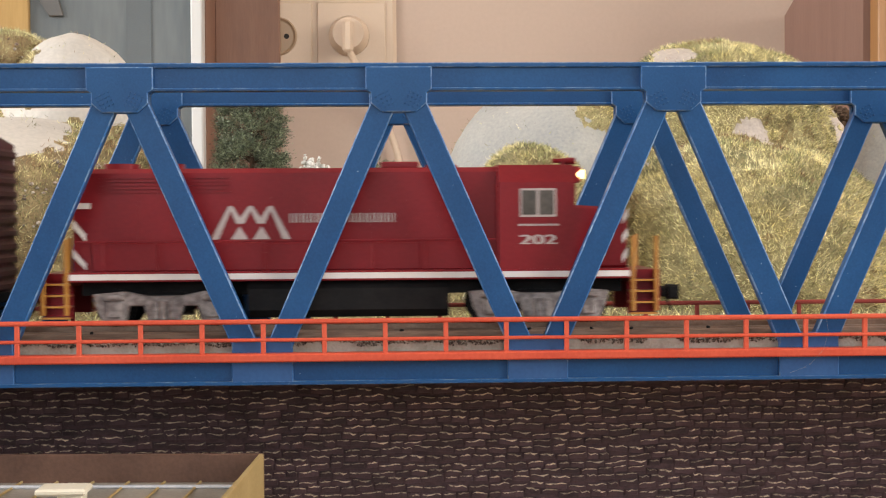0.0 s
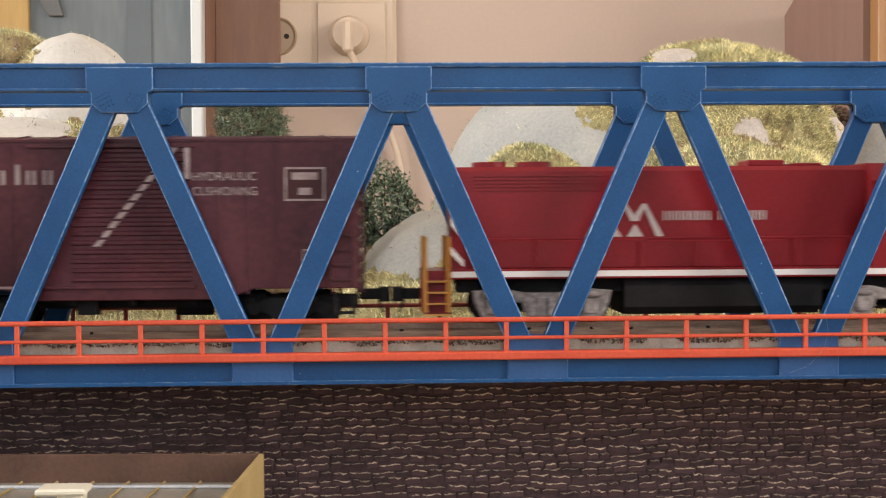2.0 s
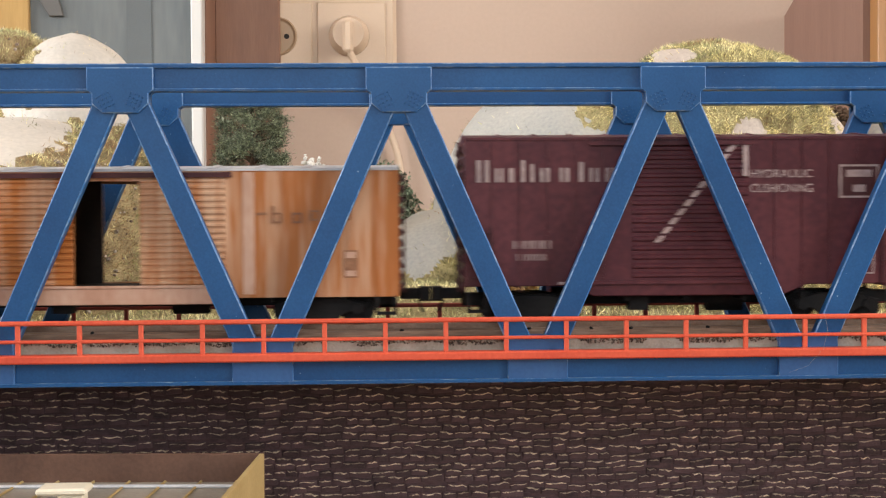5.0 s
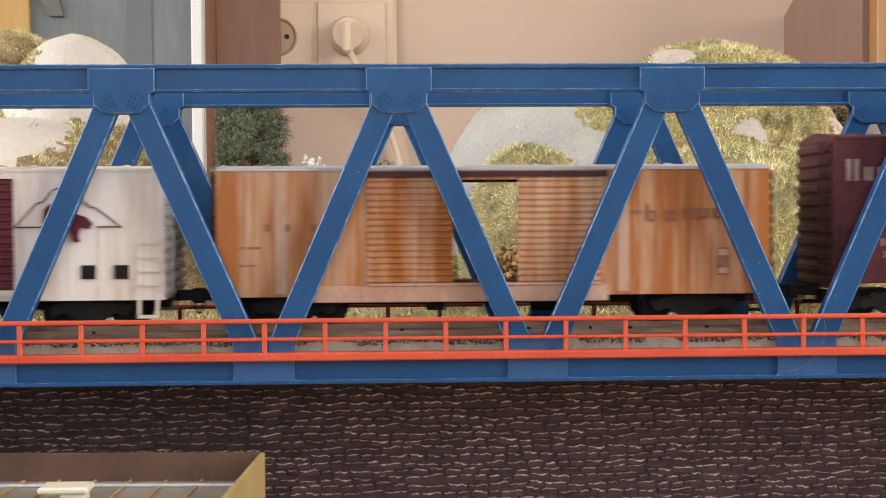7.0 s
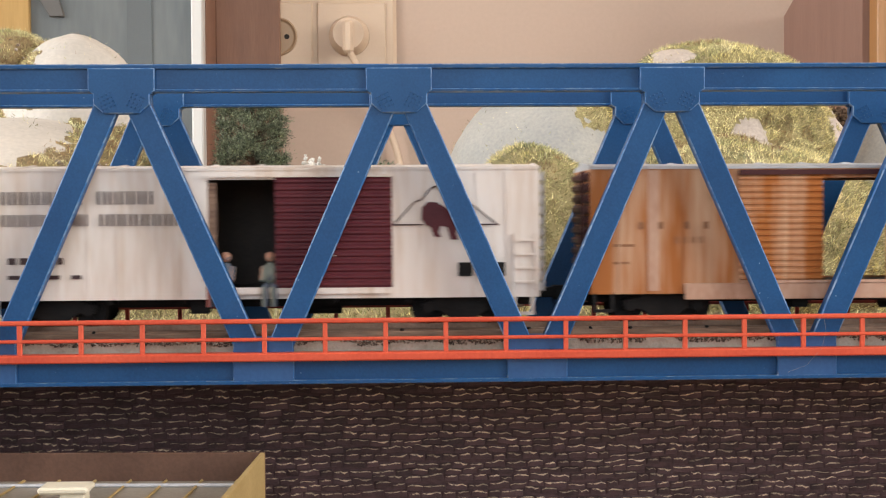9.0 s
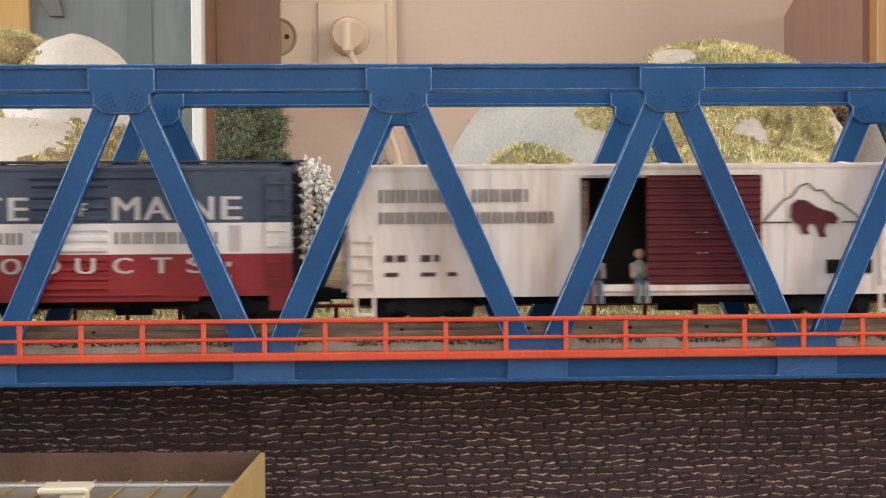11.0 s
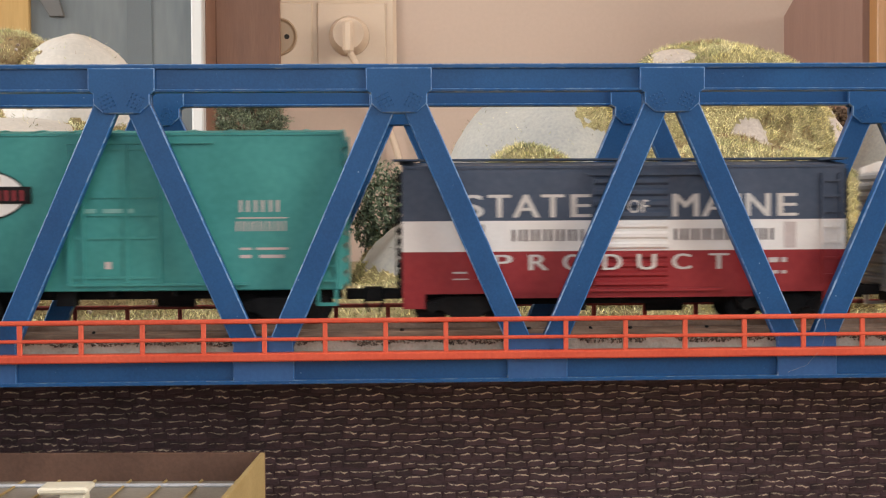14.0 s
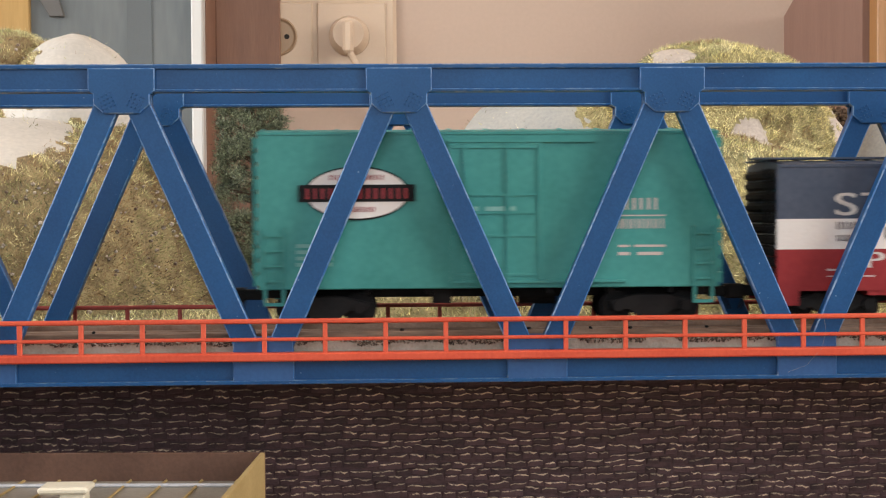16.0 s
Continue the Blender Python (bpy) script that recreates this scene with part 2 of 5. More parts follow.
def lettering(name, body, x0, x1, z0, z1, y, material, parent, bold=0.0):
    """Flat letters that fill the given field on a side that faces the camera."""
    c = bpy.data.curves.new(name, "FONT")
    c.body = body
    tmp = new(name, c)
    bpy.context.view_layer.update()
    me = bpy.data.meshes.new_from_object(tmp.evaluated_get(bpy.context.evaluated_depsgraph_get()))
    bpy.data.objects.remove(tmp)
    co = np.array([v.co[:] for v in me.vertices])
    lo, hi = co.min(0), co.max(0)
    for v in me.vertices:
        u, w = (v.co.x - lo[0]) / (hi[0] - lo[0]), (v.co.y - lo[1]) / (hi[1] - lo[1])
        v.co = (x0 + u * (x1 - x0), y, z0 + w * (z1 - z0))
    if bold:
        bm = B()
        for k in (-1, 0, 1):
            start = len(bm.verts)
            bm.from_mesh(me)
            bm.verts.ensure_lookup_table()
            for v in bm.verts[start:]:
                v.co.x += k * bold
                v.co.y -= 0.00003 * k
        bm.to_mesh(me)
        bm.free()
    me.name = name
    me.materials.clear()
    me.materials.append(material)
    ob = new(name, me)
    ob.parent = parent
    return ob


def bars(name, spans, z0, z1, y, material, parent):
    """Plain bars in place of letters."""
    bm = B()
    for a, b in spans:
        box(bm, a, b, y - 0.00006, y + 0.00004, z0, z1)
    return part(name, bm, material, parent)


def strokes(spans, k=0.28):
    """Each letter's field as two upright strokes."""
    return [q for a, b in spans for q in ((a, a + (b - a) * k), (b - (b - a) * k, b))]


def letter_bars(spans, z0, z1, y, material, parent, k=0.28):
    """A line of plain upright bars, two for each letter."""
    bm = B()
    for p, q in strokes(spans, k):
        box(bm, p, q, y - 0.00006, y + 0.00004, z0, z1)
    return tagged(part("letter_mark", bm, material, parent), kind="stuff")


def row(x0, n, w, gap):
    return [(x0 + i * (w + gap), x0 + i * (w + gap) + w) for i in range(n)]


# ================= room =================
X0, X1, Y0, Y1, ZF, ZC = -1.9, 1.9, -2.4, 1.0, -0.8, 1.75


def wall_y(name, y0, y1, hole, label):
    bm = B()
    if hole:
        a, b, c, d = hole
        box(bm, X0, a, y0, y1, ZF, ZC), box(bm, b, X1, y0, y1, ZF, ZC)
        box(bm, a, b, y0, y1, ZF, c), box(bm, a, b, y0, y1, d, ZC)
    else:
        box(bm, X0, X1, y0, y1, ZF, ZC)
    return structure(name, bm, M["wall"], label, "wall")


wall_y("wall_north", Y1, Y1 + 0.1, None, "warm tan painted wall behind the model landscape")
wall_y("wall_south", Y0 - 0.1, Y0, (-1.25, 0.65, 0.2, 1.5), "warm tan painted wall with a window opening")
for nm, xa, xb, ya, yb in (("wall_west", X0 - 0.1, X0, -0.56, 0.66), ("wall_east", X1, X1 + 0.1, -1.46, -0.14)):
    bm = B()
    box(bm, xa, xb, Y0 - 0.1, ya, ZF, ZC), box(bm, xa, xb, yb, Y1 + 0.1, ZF, ZC)
    box(bm, xa, xb, ya, yb, ZF, 0.18), box(bm, xa, xb, ya, yb, 1.42, ZC)
    structure(nm, bm, M["wall"], "warm tan painted wall with a window opening", "wall")
bm = B()
box(bm, X0 - 0.1, X1 + 0.1, Y0 - 0.1, Y1 + 0.1, ZF - 0.1, ZF)
structure("floor", bm, M["floor"], "brown wooden floor under the layout table", "floor")
bm = B()
box(bm, X0 - 0.1, X1 + 0.1, Y0 - 0.1, Y1 + 0.1, ZC, ZC + 0.1)
structure("ceiling", bm, M["ceiling"], "plain pale painted ceiling", "ceiling")

# the double socket with one plug in it
so = thing("wall_socket", "ivory double wall socket with one plug in it", "socket", (0, Y1, 0))
bm = B()
box(bm, -0.166, 0.0012, -0.008, 0.0, 0.262, 0.3545, 0.004)
part("cover_plate", bm, M["ivory"], so)
for cx, xa, xb in ((-0.1236, -0.1600, -0.0869), (-0.0477, -0.0827, -0.0097)):
    bm = B()
    box(bm, xa, xb, -0.0105, -0.0078, 0.2715, 0.3455, 0.0016)
    part("insert", bm, M["ivory"], so)
    bm = B()
    n = 32
    for i in range(n):
        a, b = 2 * math.pi * i / n, 2 * math.pi * (i + 1) / n
        for (r0, y0), (r1, y1) in (((0.0205, -0.0107), (0.0190, -0.0125)), ((0.0190, -0.0125), (0.0165, -0.0106))):
            bm.faces.new([bm.verts.new((cx + r * math.cos(t), y, 0.3092 + r * math.sin(t))) for r, y, t in
                          ((r0, y0, a), (r0, y0, b), (r1, y1, b), (r1, y1, a))])
    part("socket_ring", bm, M["recess_shade"], so, "recess ring in a tan that carries its shade")
    part("socket_floor", rod(B(), (cx, -0.0104, 0.3092), (cx, -0.0107, 0.3092), 0.0166, 32), M["recess_shade"], so)
    for e in (-0.0095, 0.0095):
        part("contact_hole", rod(B(), (cx + e, -0.0106, 0.3092), (cx + e, -0.0115, 0.3092), 0.0028, 12), M["dark_hole"], so)
plug = thing("power_plug", "beige power plug in the wall socket with its cable", "plug", (0, Y1, 0))
bm = B()
bmesh.ops.create_cone(bm, cap_ends=True, segments=28, radius1=0.0212, radius2=0.0160, depth=0.022,
                      matrix=Matrix.Translation((-0.0487, -0.0235, 0.3095)) @ pose(0, 0, 0, 90))
box(bm, -0.0545, -0.0435, -0.046, -0.03, 0.288, 0.322, 0.003)
part("plug_body", bm, M["ivory"], plug)
cv = bpy.data.curves.new("cable", "CURVE")
cv.dimensions, cv.bevel_depth, cv.bevel_resolution = "3D", 0.0036, 3
sp = cv.splines.new("BEZIER")
pts = [(-0.0485, -0.04, 0.292), (-0.033, -0.03, 0.262), (-0.0065, -0.016, 0.208), (0.004, -0.012, 0.17), (0.006, -0.006, -0.1), (0.006, -0.006, -0.8)]
sp.bezier_points.add(len(pts) - 1)
for p, co in zip(sp.bezier_points, pts):
    p.co, p.handle_left_type, p.handle_right_type = co, "AUTO", "AUTO"
tmp = new("cable", cv)
bpy.context.view_layer.update()
me = bpy.data.meshes.new_from_object(tmp.evaluated_get(bpy.context.evaluated_depsgraph_get()))
bpy.data.objects.remove(tmp)
me.materials.clear()
me.materials.append(M["ivory"])
cable = new("cable", me)
cable.parent = plug

# glazed cabinet and brown side panel on the wall
gc = thing("display_cabinet", "tall glazed cabinet with a white edge strip and brown side", "cabinet", (0, 0.0, ZF))
bm = B()
box(bm, -0.70, -0.1870, 0.91, Y1, 0, 2.2)
box(bm, -0.1872, -0.1205, 0.978, Y1, 0, 2.2, 0.001)
part("carcass", bm, M["panel_brown"], gc)
bm = B()
box(bm, -0.355, -0.199, 0.898, 0.91, 0, 2.2)
part("glass_pane", bm, M["grey_glass"], gc, "dull grey reflecting glass")
bm = B()
box(bm, -0.199, -0.1878, 0.890, 0.91, 0, 2.2, 0.0015)
part("edge_strip", bm, M["white_frame"], gc, "white edge strip")
bm = B()
box(bm, -0.70, -0.355, 0.892, 0.91, 0, 2.2, 0.001)
part("stile", bm, M["stile_wood"], gc, "honey-coloured wooden stile")
# dark reflection in the glass, drawn as a thin grey strip
bm = B()
box(bm, -0.262, -0.238, 0.8965, 0.8982, 0.9, 2.2)
part("upright_strip", bm, M["streak_grey"], gc)
bm = B()
prism(bm, [(-0.360, 1.155), (-0.336, 1.116), (-0.322, 1.116), (-0.342, 1.19), (-0.360, 1.19)], 0.894, 0.898, 0.0008)
part("handle", bm, M["dim_grey"], gc, "dark grey slanted handle")
wc = thing("wall_cabinet", "brown wall cabinet with a honey-coloured front", "cabinet", (0, 0, 0))
bm = B()
prism_x(bm, [(0.765, 0.13), (Y1, 0.13), (Y1, 0.3315), (0.765, 0.42)], 0.4175, 0.95)
part("carcass", bm, M["cab_brown"], wc)
bm = B()
box(bm, 0.4235, 0.95, 0.745, 0.765, 0.13, 0.43, 0.001)
part("door", bm, M["cab_orange"], wc, "honey-coloured wooden front")

# ================= layout table and ground =================
table = thing("layout_table", "wooden table board that carries the model railway", "table", (0, 0, 0))
bm = B()
box(bm, -1.75, 1.75, -0.30, 0.80, -0.03, 0.0, 0.002)
part("board", bm, M["floor"], table)
for x in (-1.6, 1.6):
    for y in (-0.24, 0.74):
        bm = B()
        box(bm, x - 0.03, x + 0.03, y - 0.03, y + 0.03, ZF, -0.03, 0.002)
        part("leg", bm, M["floor"], table)
GZ = 0.0785
bm = B()
box(bm, -1.75, 1.75, 0.0665, 0.80, 0.0, GZ)
structure("ground", bm, M["soil"], "dry grassy model ground behind the bridge", "ground")
for x0, x1, nm in ((-1.75, -0.268, "abutment_west"), (0.268, 1.75, "abutment_east")):
    bm = B()
    box(bm, x0, x1, -0.004, 0.064, 0.0, 0.0698)
    if x0 < 0:
        box(bm, x0, -0.2885, -0.004, 0.064, 0.0698, 0.0825)
    else:
        box(bm, 0.2885, x1, -0.004, 0.064, 0.0698, 0.0825)
    structure(nm, bm, M["mortar"], "dark stone bridge abutment with the track on it", "abutment")

# ================= truss bridge =================
P, W = 0.082, 0.053
br = thing("truss_bridge", "blue plastic truss bridge with orange-red handrails", "bridge")
NT, NB = range(-3, 4), [k + 0.5 for k in range(-4, 4)]
gusset_pts = [(-0.0098, 0.1642), (0.0098, 0.1642), (0.0098, 0.1575), (0.0083, 0.1565), (0.0083, 0.1535), (0.0052, 0.1508), (-0.0052, 0.1508), (-0.0083, 0.1535), (-0.0083, 0.1565), (-0.0098, 0.1575)]
foot_pts = [(-0.0091, 0.0705), (0.0091, 0.0705), (0.0091, 0.0775), (0.0088, 0.0840), (-0.0088, 0.0840), (-0.0091, 0.0775)]


def rivets(bm, y, side):
    for sx in (-1, 1):
        c = Vector((sx * 0.0043, 0, 0.1543))
        u, v = Vector((0.42 * sx, 0, 0.91)), Vector((0.91, 0, -0.42 * sx))
        for i in range(4):
            for j in range(4):
                p = c + u * (i - 1.5) * 0.00125 + v * (j - 1.5) * 0.00125
                ball(bm, (p.x, y, p.z), 0.00033, 1)
    return bm


def diagonal(bm, x0, z0, x1, z1, y0, y1, w):
    d = Vector((x1 - x0, z1 - z0)).normalized()
    n = Vector((-d.y, d.x)) * w / 2
    return prism(bm, [(x0 + n.x, z0 + n.y), (x0 - n.x, z0 - n.y), (x1 - n.x, z1 - n.y), (x1 + n.x, z1 + n.y)], y0, y1, 0.0004, 1)


for yf in (0.0, W):
    yb = yf + 0.006
    bm = B()
    box(bm, -3 * P - 0.012, 3 * P + 0.012, yf + 0.0016, yb - 0.0012, 0.1578, 0.1640)
    box(bm, -3 * P - 0.012, 3 * P + 0.012, yf + 0.0006, yb, 0.1640, 0.1654, 0.0003, 1)
    box(bm, -3 * P - 0.012, 3 * P + 0.012, yf + 0.0006, yb, 0.1572, 0.1580, 0.0002, 1)
    part("top_chord", bm, [M["blue"], M["blue_worn"]], br)
    bm = B()
    box(bm, -3.5 * P, 3.5 * P, yf + 0.0016, yb, 0.0712, 0.0782)
    box(bm, -3.5 * P, 3.5 * P, yf + 0.0002, yb, 0.0700, 0.0712, 0.0002, 1)
    part("bottom_chord", bm, [M["blue"], M["blue_worn"]], br)
    bm = B()
    prism(bm, gusset_pts, yf, yf + 0.0022, 0.0003, 1)
    prism(bm, gusset_pts, yb - 0.0022, yb, 0.0003, 1)
    g_me = mesh_of("gusset_plate", bm, [M["blue"], M["blue_worn"]])
    bm = rivets(rivets(B(), yf, 1), yb, 1)
    r_me = mesh_of("rivets", bm, M["blue"])
    bm = B()
    prism(bm, foot_pts, yf + 0.0003, yf + 0.0024, 0.0003, 1)
    prism(bm, foot_pts, yb - 0.0022, yb - 0.0003, 0.0003)
    f_me = mesh_of("foot_plate", bm, [M["blue_pale"], M["blue_worn"]])
    for k in NT:
        ob = new("gusset_plate", g_me)
        ob.parent, ob.location = br, (k * P, 0, 0)
        o2 = tagged(new("rivets", r_me), kind="stuff")
        o2.parent = ob
    for k in NB:
        ob = new("foot_plate", f_me)
        ob.parent, ob.location = br, (k * P, 0, 0)
    for k in NT:
        for e in (-0.5, 0.5):
            bm = B()
            x0, z0, x1, z1 = k * P, 0.1637, (k + e) * P, 0.0700
            f0, f1 = 0.045, 0.975
            diagonal(bm, x0 + (x1 - x0) * f0, z0 + (z1 - z0) * f0, x0 + (x1 - x0) * f1, z0 + (z1 - z0) * f1, yf + 0.0011, yb - 0.001, 0.0073)
            part("diagonal", bm, [M["blue"], M["blue_worn"]], br)
bm = B()
box(bm, -3.5 * P, 3.5 * P, 0.0025, W + 0.0035, 0.0795, 0.0825)
part("deck", bm, M["deck"], br, "grey-brown card deck")
for k in NB:
    bm = B()
    box(bm, k * P - 0.003, k * P + 0.003, 0.004, W + 0.002, 0.0715, 0.0795)
    part("cross_beam", bm, M["blue"], br)
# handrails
for y, ph, rail_m in ((-0.0022, -0.11209, M["orange_rail"]), (W + 0.0095, -0.11209 + 0.02 * 0.01793, M["shaded_red_rail"])):
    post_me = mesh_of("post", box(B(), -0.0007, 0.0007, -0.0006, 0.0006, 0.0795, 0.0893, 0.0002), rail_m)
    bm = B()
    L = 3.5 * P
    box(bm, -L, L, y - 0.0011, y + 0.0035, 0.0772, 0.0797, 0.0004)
    hr = part("handrail", bm, rail_m, br, "orange-red plastic handrail" if y < 0 else "orange-red plastic handrail with its shade in the colour")
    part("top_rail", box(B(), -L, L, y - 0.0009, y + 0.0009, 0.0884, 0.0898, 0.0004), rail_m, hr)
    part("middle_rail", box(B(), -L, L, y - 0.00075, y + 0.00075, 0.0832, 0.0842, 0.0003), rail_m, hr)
    i0 = math.ceil((-L - ph) / 0.01793)
    for i in range(i0, i0 + 40):
        x = ph + i * 0.01793
        if x < L:
            ob = new("post", post_me)
            ob.parent, ob.location = hr, (x, y, 0)

# a stray dust fibre caught on the handrail
fib = thing("dust_fibre", "fine pale dust fibre caught on the handrail", "dust fibre")
bm = B()
line = [(0.1160, -0.0035, 0.0725), (0.1215, -0.0036, 0.0745), (0.1262, -0.0036, 0.0795), (0.1275, -0.0034, 0.0850), (0.1268, -0.0032, 0.0895), (0.1255, -0.0028, 0.0899)]
for p, q in zip(line, line[1:]):
    rod(bm, p, q, 0.000028, 5)
part("fibre", bm, M["deck"], fib)

# ================= track =================
TY, TZ = 0.0265, 0.0865
tr = thing("railway_track", "single model railway track on brown ties", "track")
for s in (-1, 1):
    bm = B()
    y = TY + s * 0.0087
    box(bm, -1.74, 1.74, y - 0.0004, y + 0.0004, TZ - 0.0008, TZ)
    box(bm, -1.74, 1.74, y - 0.00018, y + 0.00018, TZ - 0.0020, TZ - 0.0008)
    box(bm, -1.74, 1.74, y - 0.0009, y + 0.0009, TZ - 0.0024, TZ - 0.0020)
    part("rail", bm, M["rail_steel"], tr)
bm = B()
box(bm, -0.287, 0.287, TY - 0.0175, TY - 0.0144, 0.0826, 0.0848, 0.0003)
plank = part("side_plank", bm, M["plank"], tr, "brown plank beside the rail")
part("side_plank", box(B(), -0.287, 0.287, TY - 0.0138, TY - 0.0102, 0.0826, 0.0851, 0.0003), M["plank"], tr, "brown plank beside the rail")
rb = random.Random(8)
gv, gf = [], []
for i in range(5200):
    x, y, r = rb.uniform(-0.28, 0.28), TY - 0.0176 - abs(rb.gauss(0, 0.0013)), rb.uniform(0.0002, 0.0006)
    if noise.noise(Vector((x * 90, 0, 3))) + rb.uniform(-0.2, 0.2) > -0.30 - max(0, 0.0190 - TY + y) * 60:
        k, c = len(gv), Vector((x, y, 0.0825 + r * rb.uniform(0.2, 0.9)))
        gv += [(c + Vector(d) * r * rb.uniform(0.7, 1.3))[:] for d in ((1, 0, 0), (0, 1, 0), (-1, 0, 0), (0, -1, 0), (0, 0, 1), (0, 0, -1))]
        gf += [(k + p, k + q, k + w) for p, q, w in ((0, 1, 4), (1, 2, 4), (2, 3, 4), (3, 0, 4), (1, 0, 5), (2, 1, 5), (3, 2, 5), (0, 3, 5))]
for i in range(9000):
    x, r = rb.uniform(-0.28, 0.28), rb.uniform(0.00015, 0.00042)
    z = 0.0827 - 0.0015 * rb.random() ** 1.4
    if noise.noise(Vector((x * 70, 5, 1))) + 0.5 * noise.noise(Vector((x * 240, 2, 1))) > -0.22 + (0.0827 - z) * 350 - 0.15:
        k, c = len(gv), Vector((x, 0.0025 + rb.uniform(-0.0002, 0.0004), z))
        gv += [(c + Vector(d) * r * rb.uniform(0.7, 1.3))[:] for d in ((1, 0, 0), (0, 1, 0), (-1, 0, 0), (0, -1, 0), (0, 0, 1), (0, 0, -1))]
        gf += [(k + p, k + q, k + w) for p, q, w in ((0, 1, 4), (1, 2, 4), (2, 3, 4), (3, 0, 4), (1, 0, 5), (2, 1, 5), (3, 2, 5), (0, 3, 5))]
ob = new("ballast", raw_mesh("ballast", gv, gf, M["ballast"]))
ob.parent = tr
tagged(ob, "dark loose ballast grains along the plank", kind="stuff")
spike = mesh_of("spike", box(B(), -0.0006, 0.0006, -0.0005, 0.0005, 0, 0.0007, 0.0002), M["black"])
for i in range(-15, 16):
    if rb.random() < 0.6:
        ob = new("spike", spike)
        ob.parent, ob.location = plank, (i * 0.0183 + rb.uniform(-0.006, 0.006), TY - 0.0160 + rb.uniform(-0.0008, 0.0008), 0.0848)
        ob.rotation_euler = (rb.uniform(-0.4, 0.4), rb.uniform(-0.5, 0.5), rb.uniform(0, 3))
bm = B()
box(bm, -0.0013, 0.0013, -0.015, 0.015, 0.0823, TZ - 0.0024, 0.0002)
tie_me = mesh_of("tie", bm, M["wood_tie"])
for i in range(-38, 39):
    ob = new("tie", tie_me)
    ob.parent, ob.location = tr, (i * 0.0072, TY, 0)
bm = B()
for x0 in (-1.74, 0.2789):
    for i in range(203):
        x = x0 + 0.0013 + i * 0.0072
        box(bm, x - 0.0013, x + 0.0013, TY - 0.015, TY + 0.015, 0.0823, TZ - 0.0024)
tagged(part("far_ties", bm, M["wood_tie"], tr), kind="stuff")

# ================= hills, grass and plants =================
def swell(p, amp):
    return amp * (noise.noise(p * 28) + 0.45 * noise.noise(p * 75) + 0.2 * noise.noise(p * 190))


def in_blob(p, b, grow=1.0):
    return sum(((p[i] - b[i]) / (b[i + 3] * grow)) ** 2 for i in range(3)) < 1


def surface(b, d, amp):
    c, r = Vector(b[:3]), Vector(b[3:6])
    n = Vector((d.x / r.x, d.y / r.y, d.z / r.z)).normalized()
    p = c + Vector((d.x * r.x, d.y * r.y, d.z * r.z))
    return p + n * swell(p, amp), n


def blades(name, points, length, width, material, parent=None, label=""):
    """Upright fibres, one triangle each, at points of (place, normal)."""
    rnd = random.Random(name + str(len(points)))
    vs, fs = [], []
    for p, n in points:
        d = (n * 0.4 + Vector((rnd.uniform(-1, 1), rnd.uniform(-1, 1), rnd.uniform(-0.8, 0.9)))).normalized()
        w = d.cross(Vector((rnd.uniform(-1, 1), rnd.uniform(-1, 1), rnd.uniform(-1, 1)))).normalized() * width * rnd.uniform(0.6, 1.3)
        l = length * rnd.uniform(0.5, 1.4)
        k = len(vs)
        vs += [p - w - n * 0.0004, p + w - n * 0.0004, p + d * l]
        fs.append((k, k + 1, k + 2))
    me = raw_mesh(name, [v[:] for v in vs], fs, material)
    ob = new(name, me)
    if parent:
        ob.parent = parent
    return tagged(ob, label, kind="stuff")


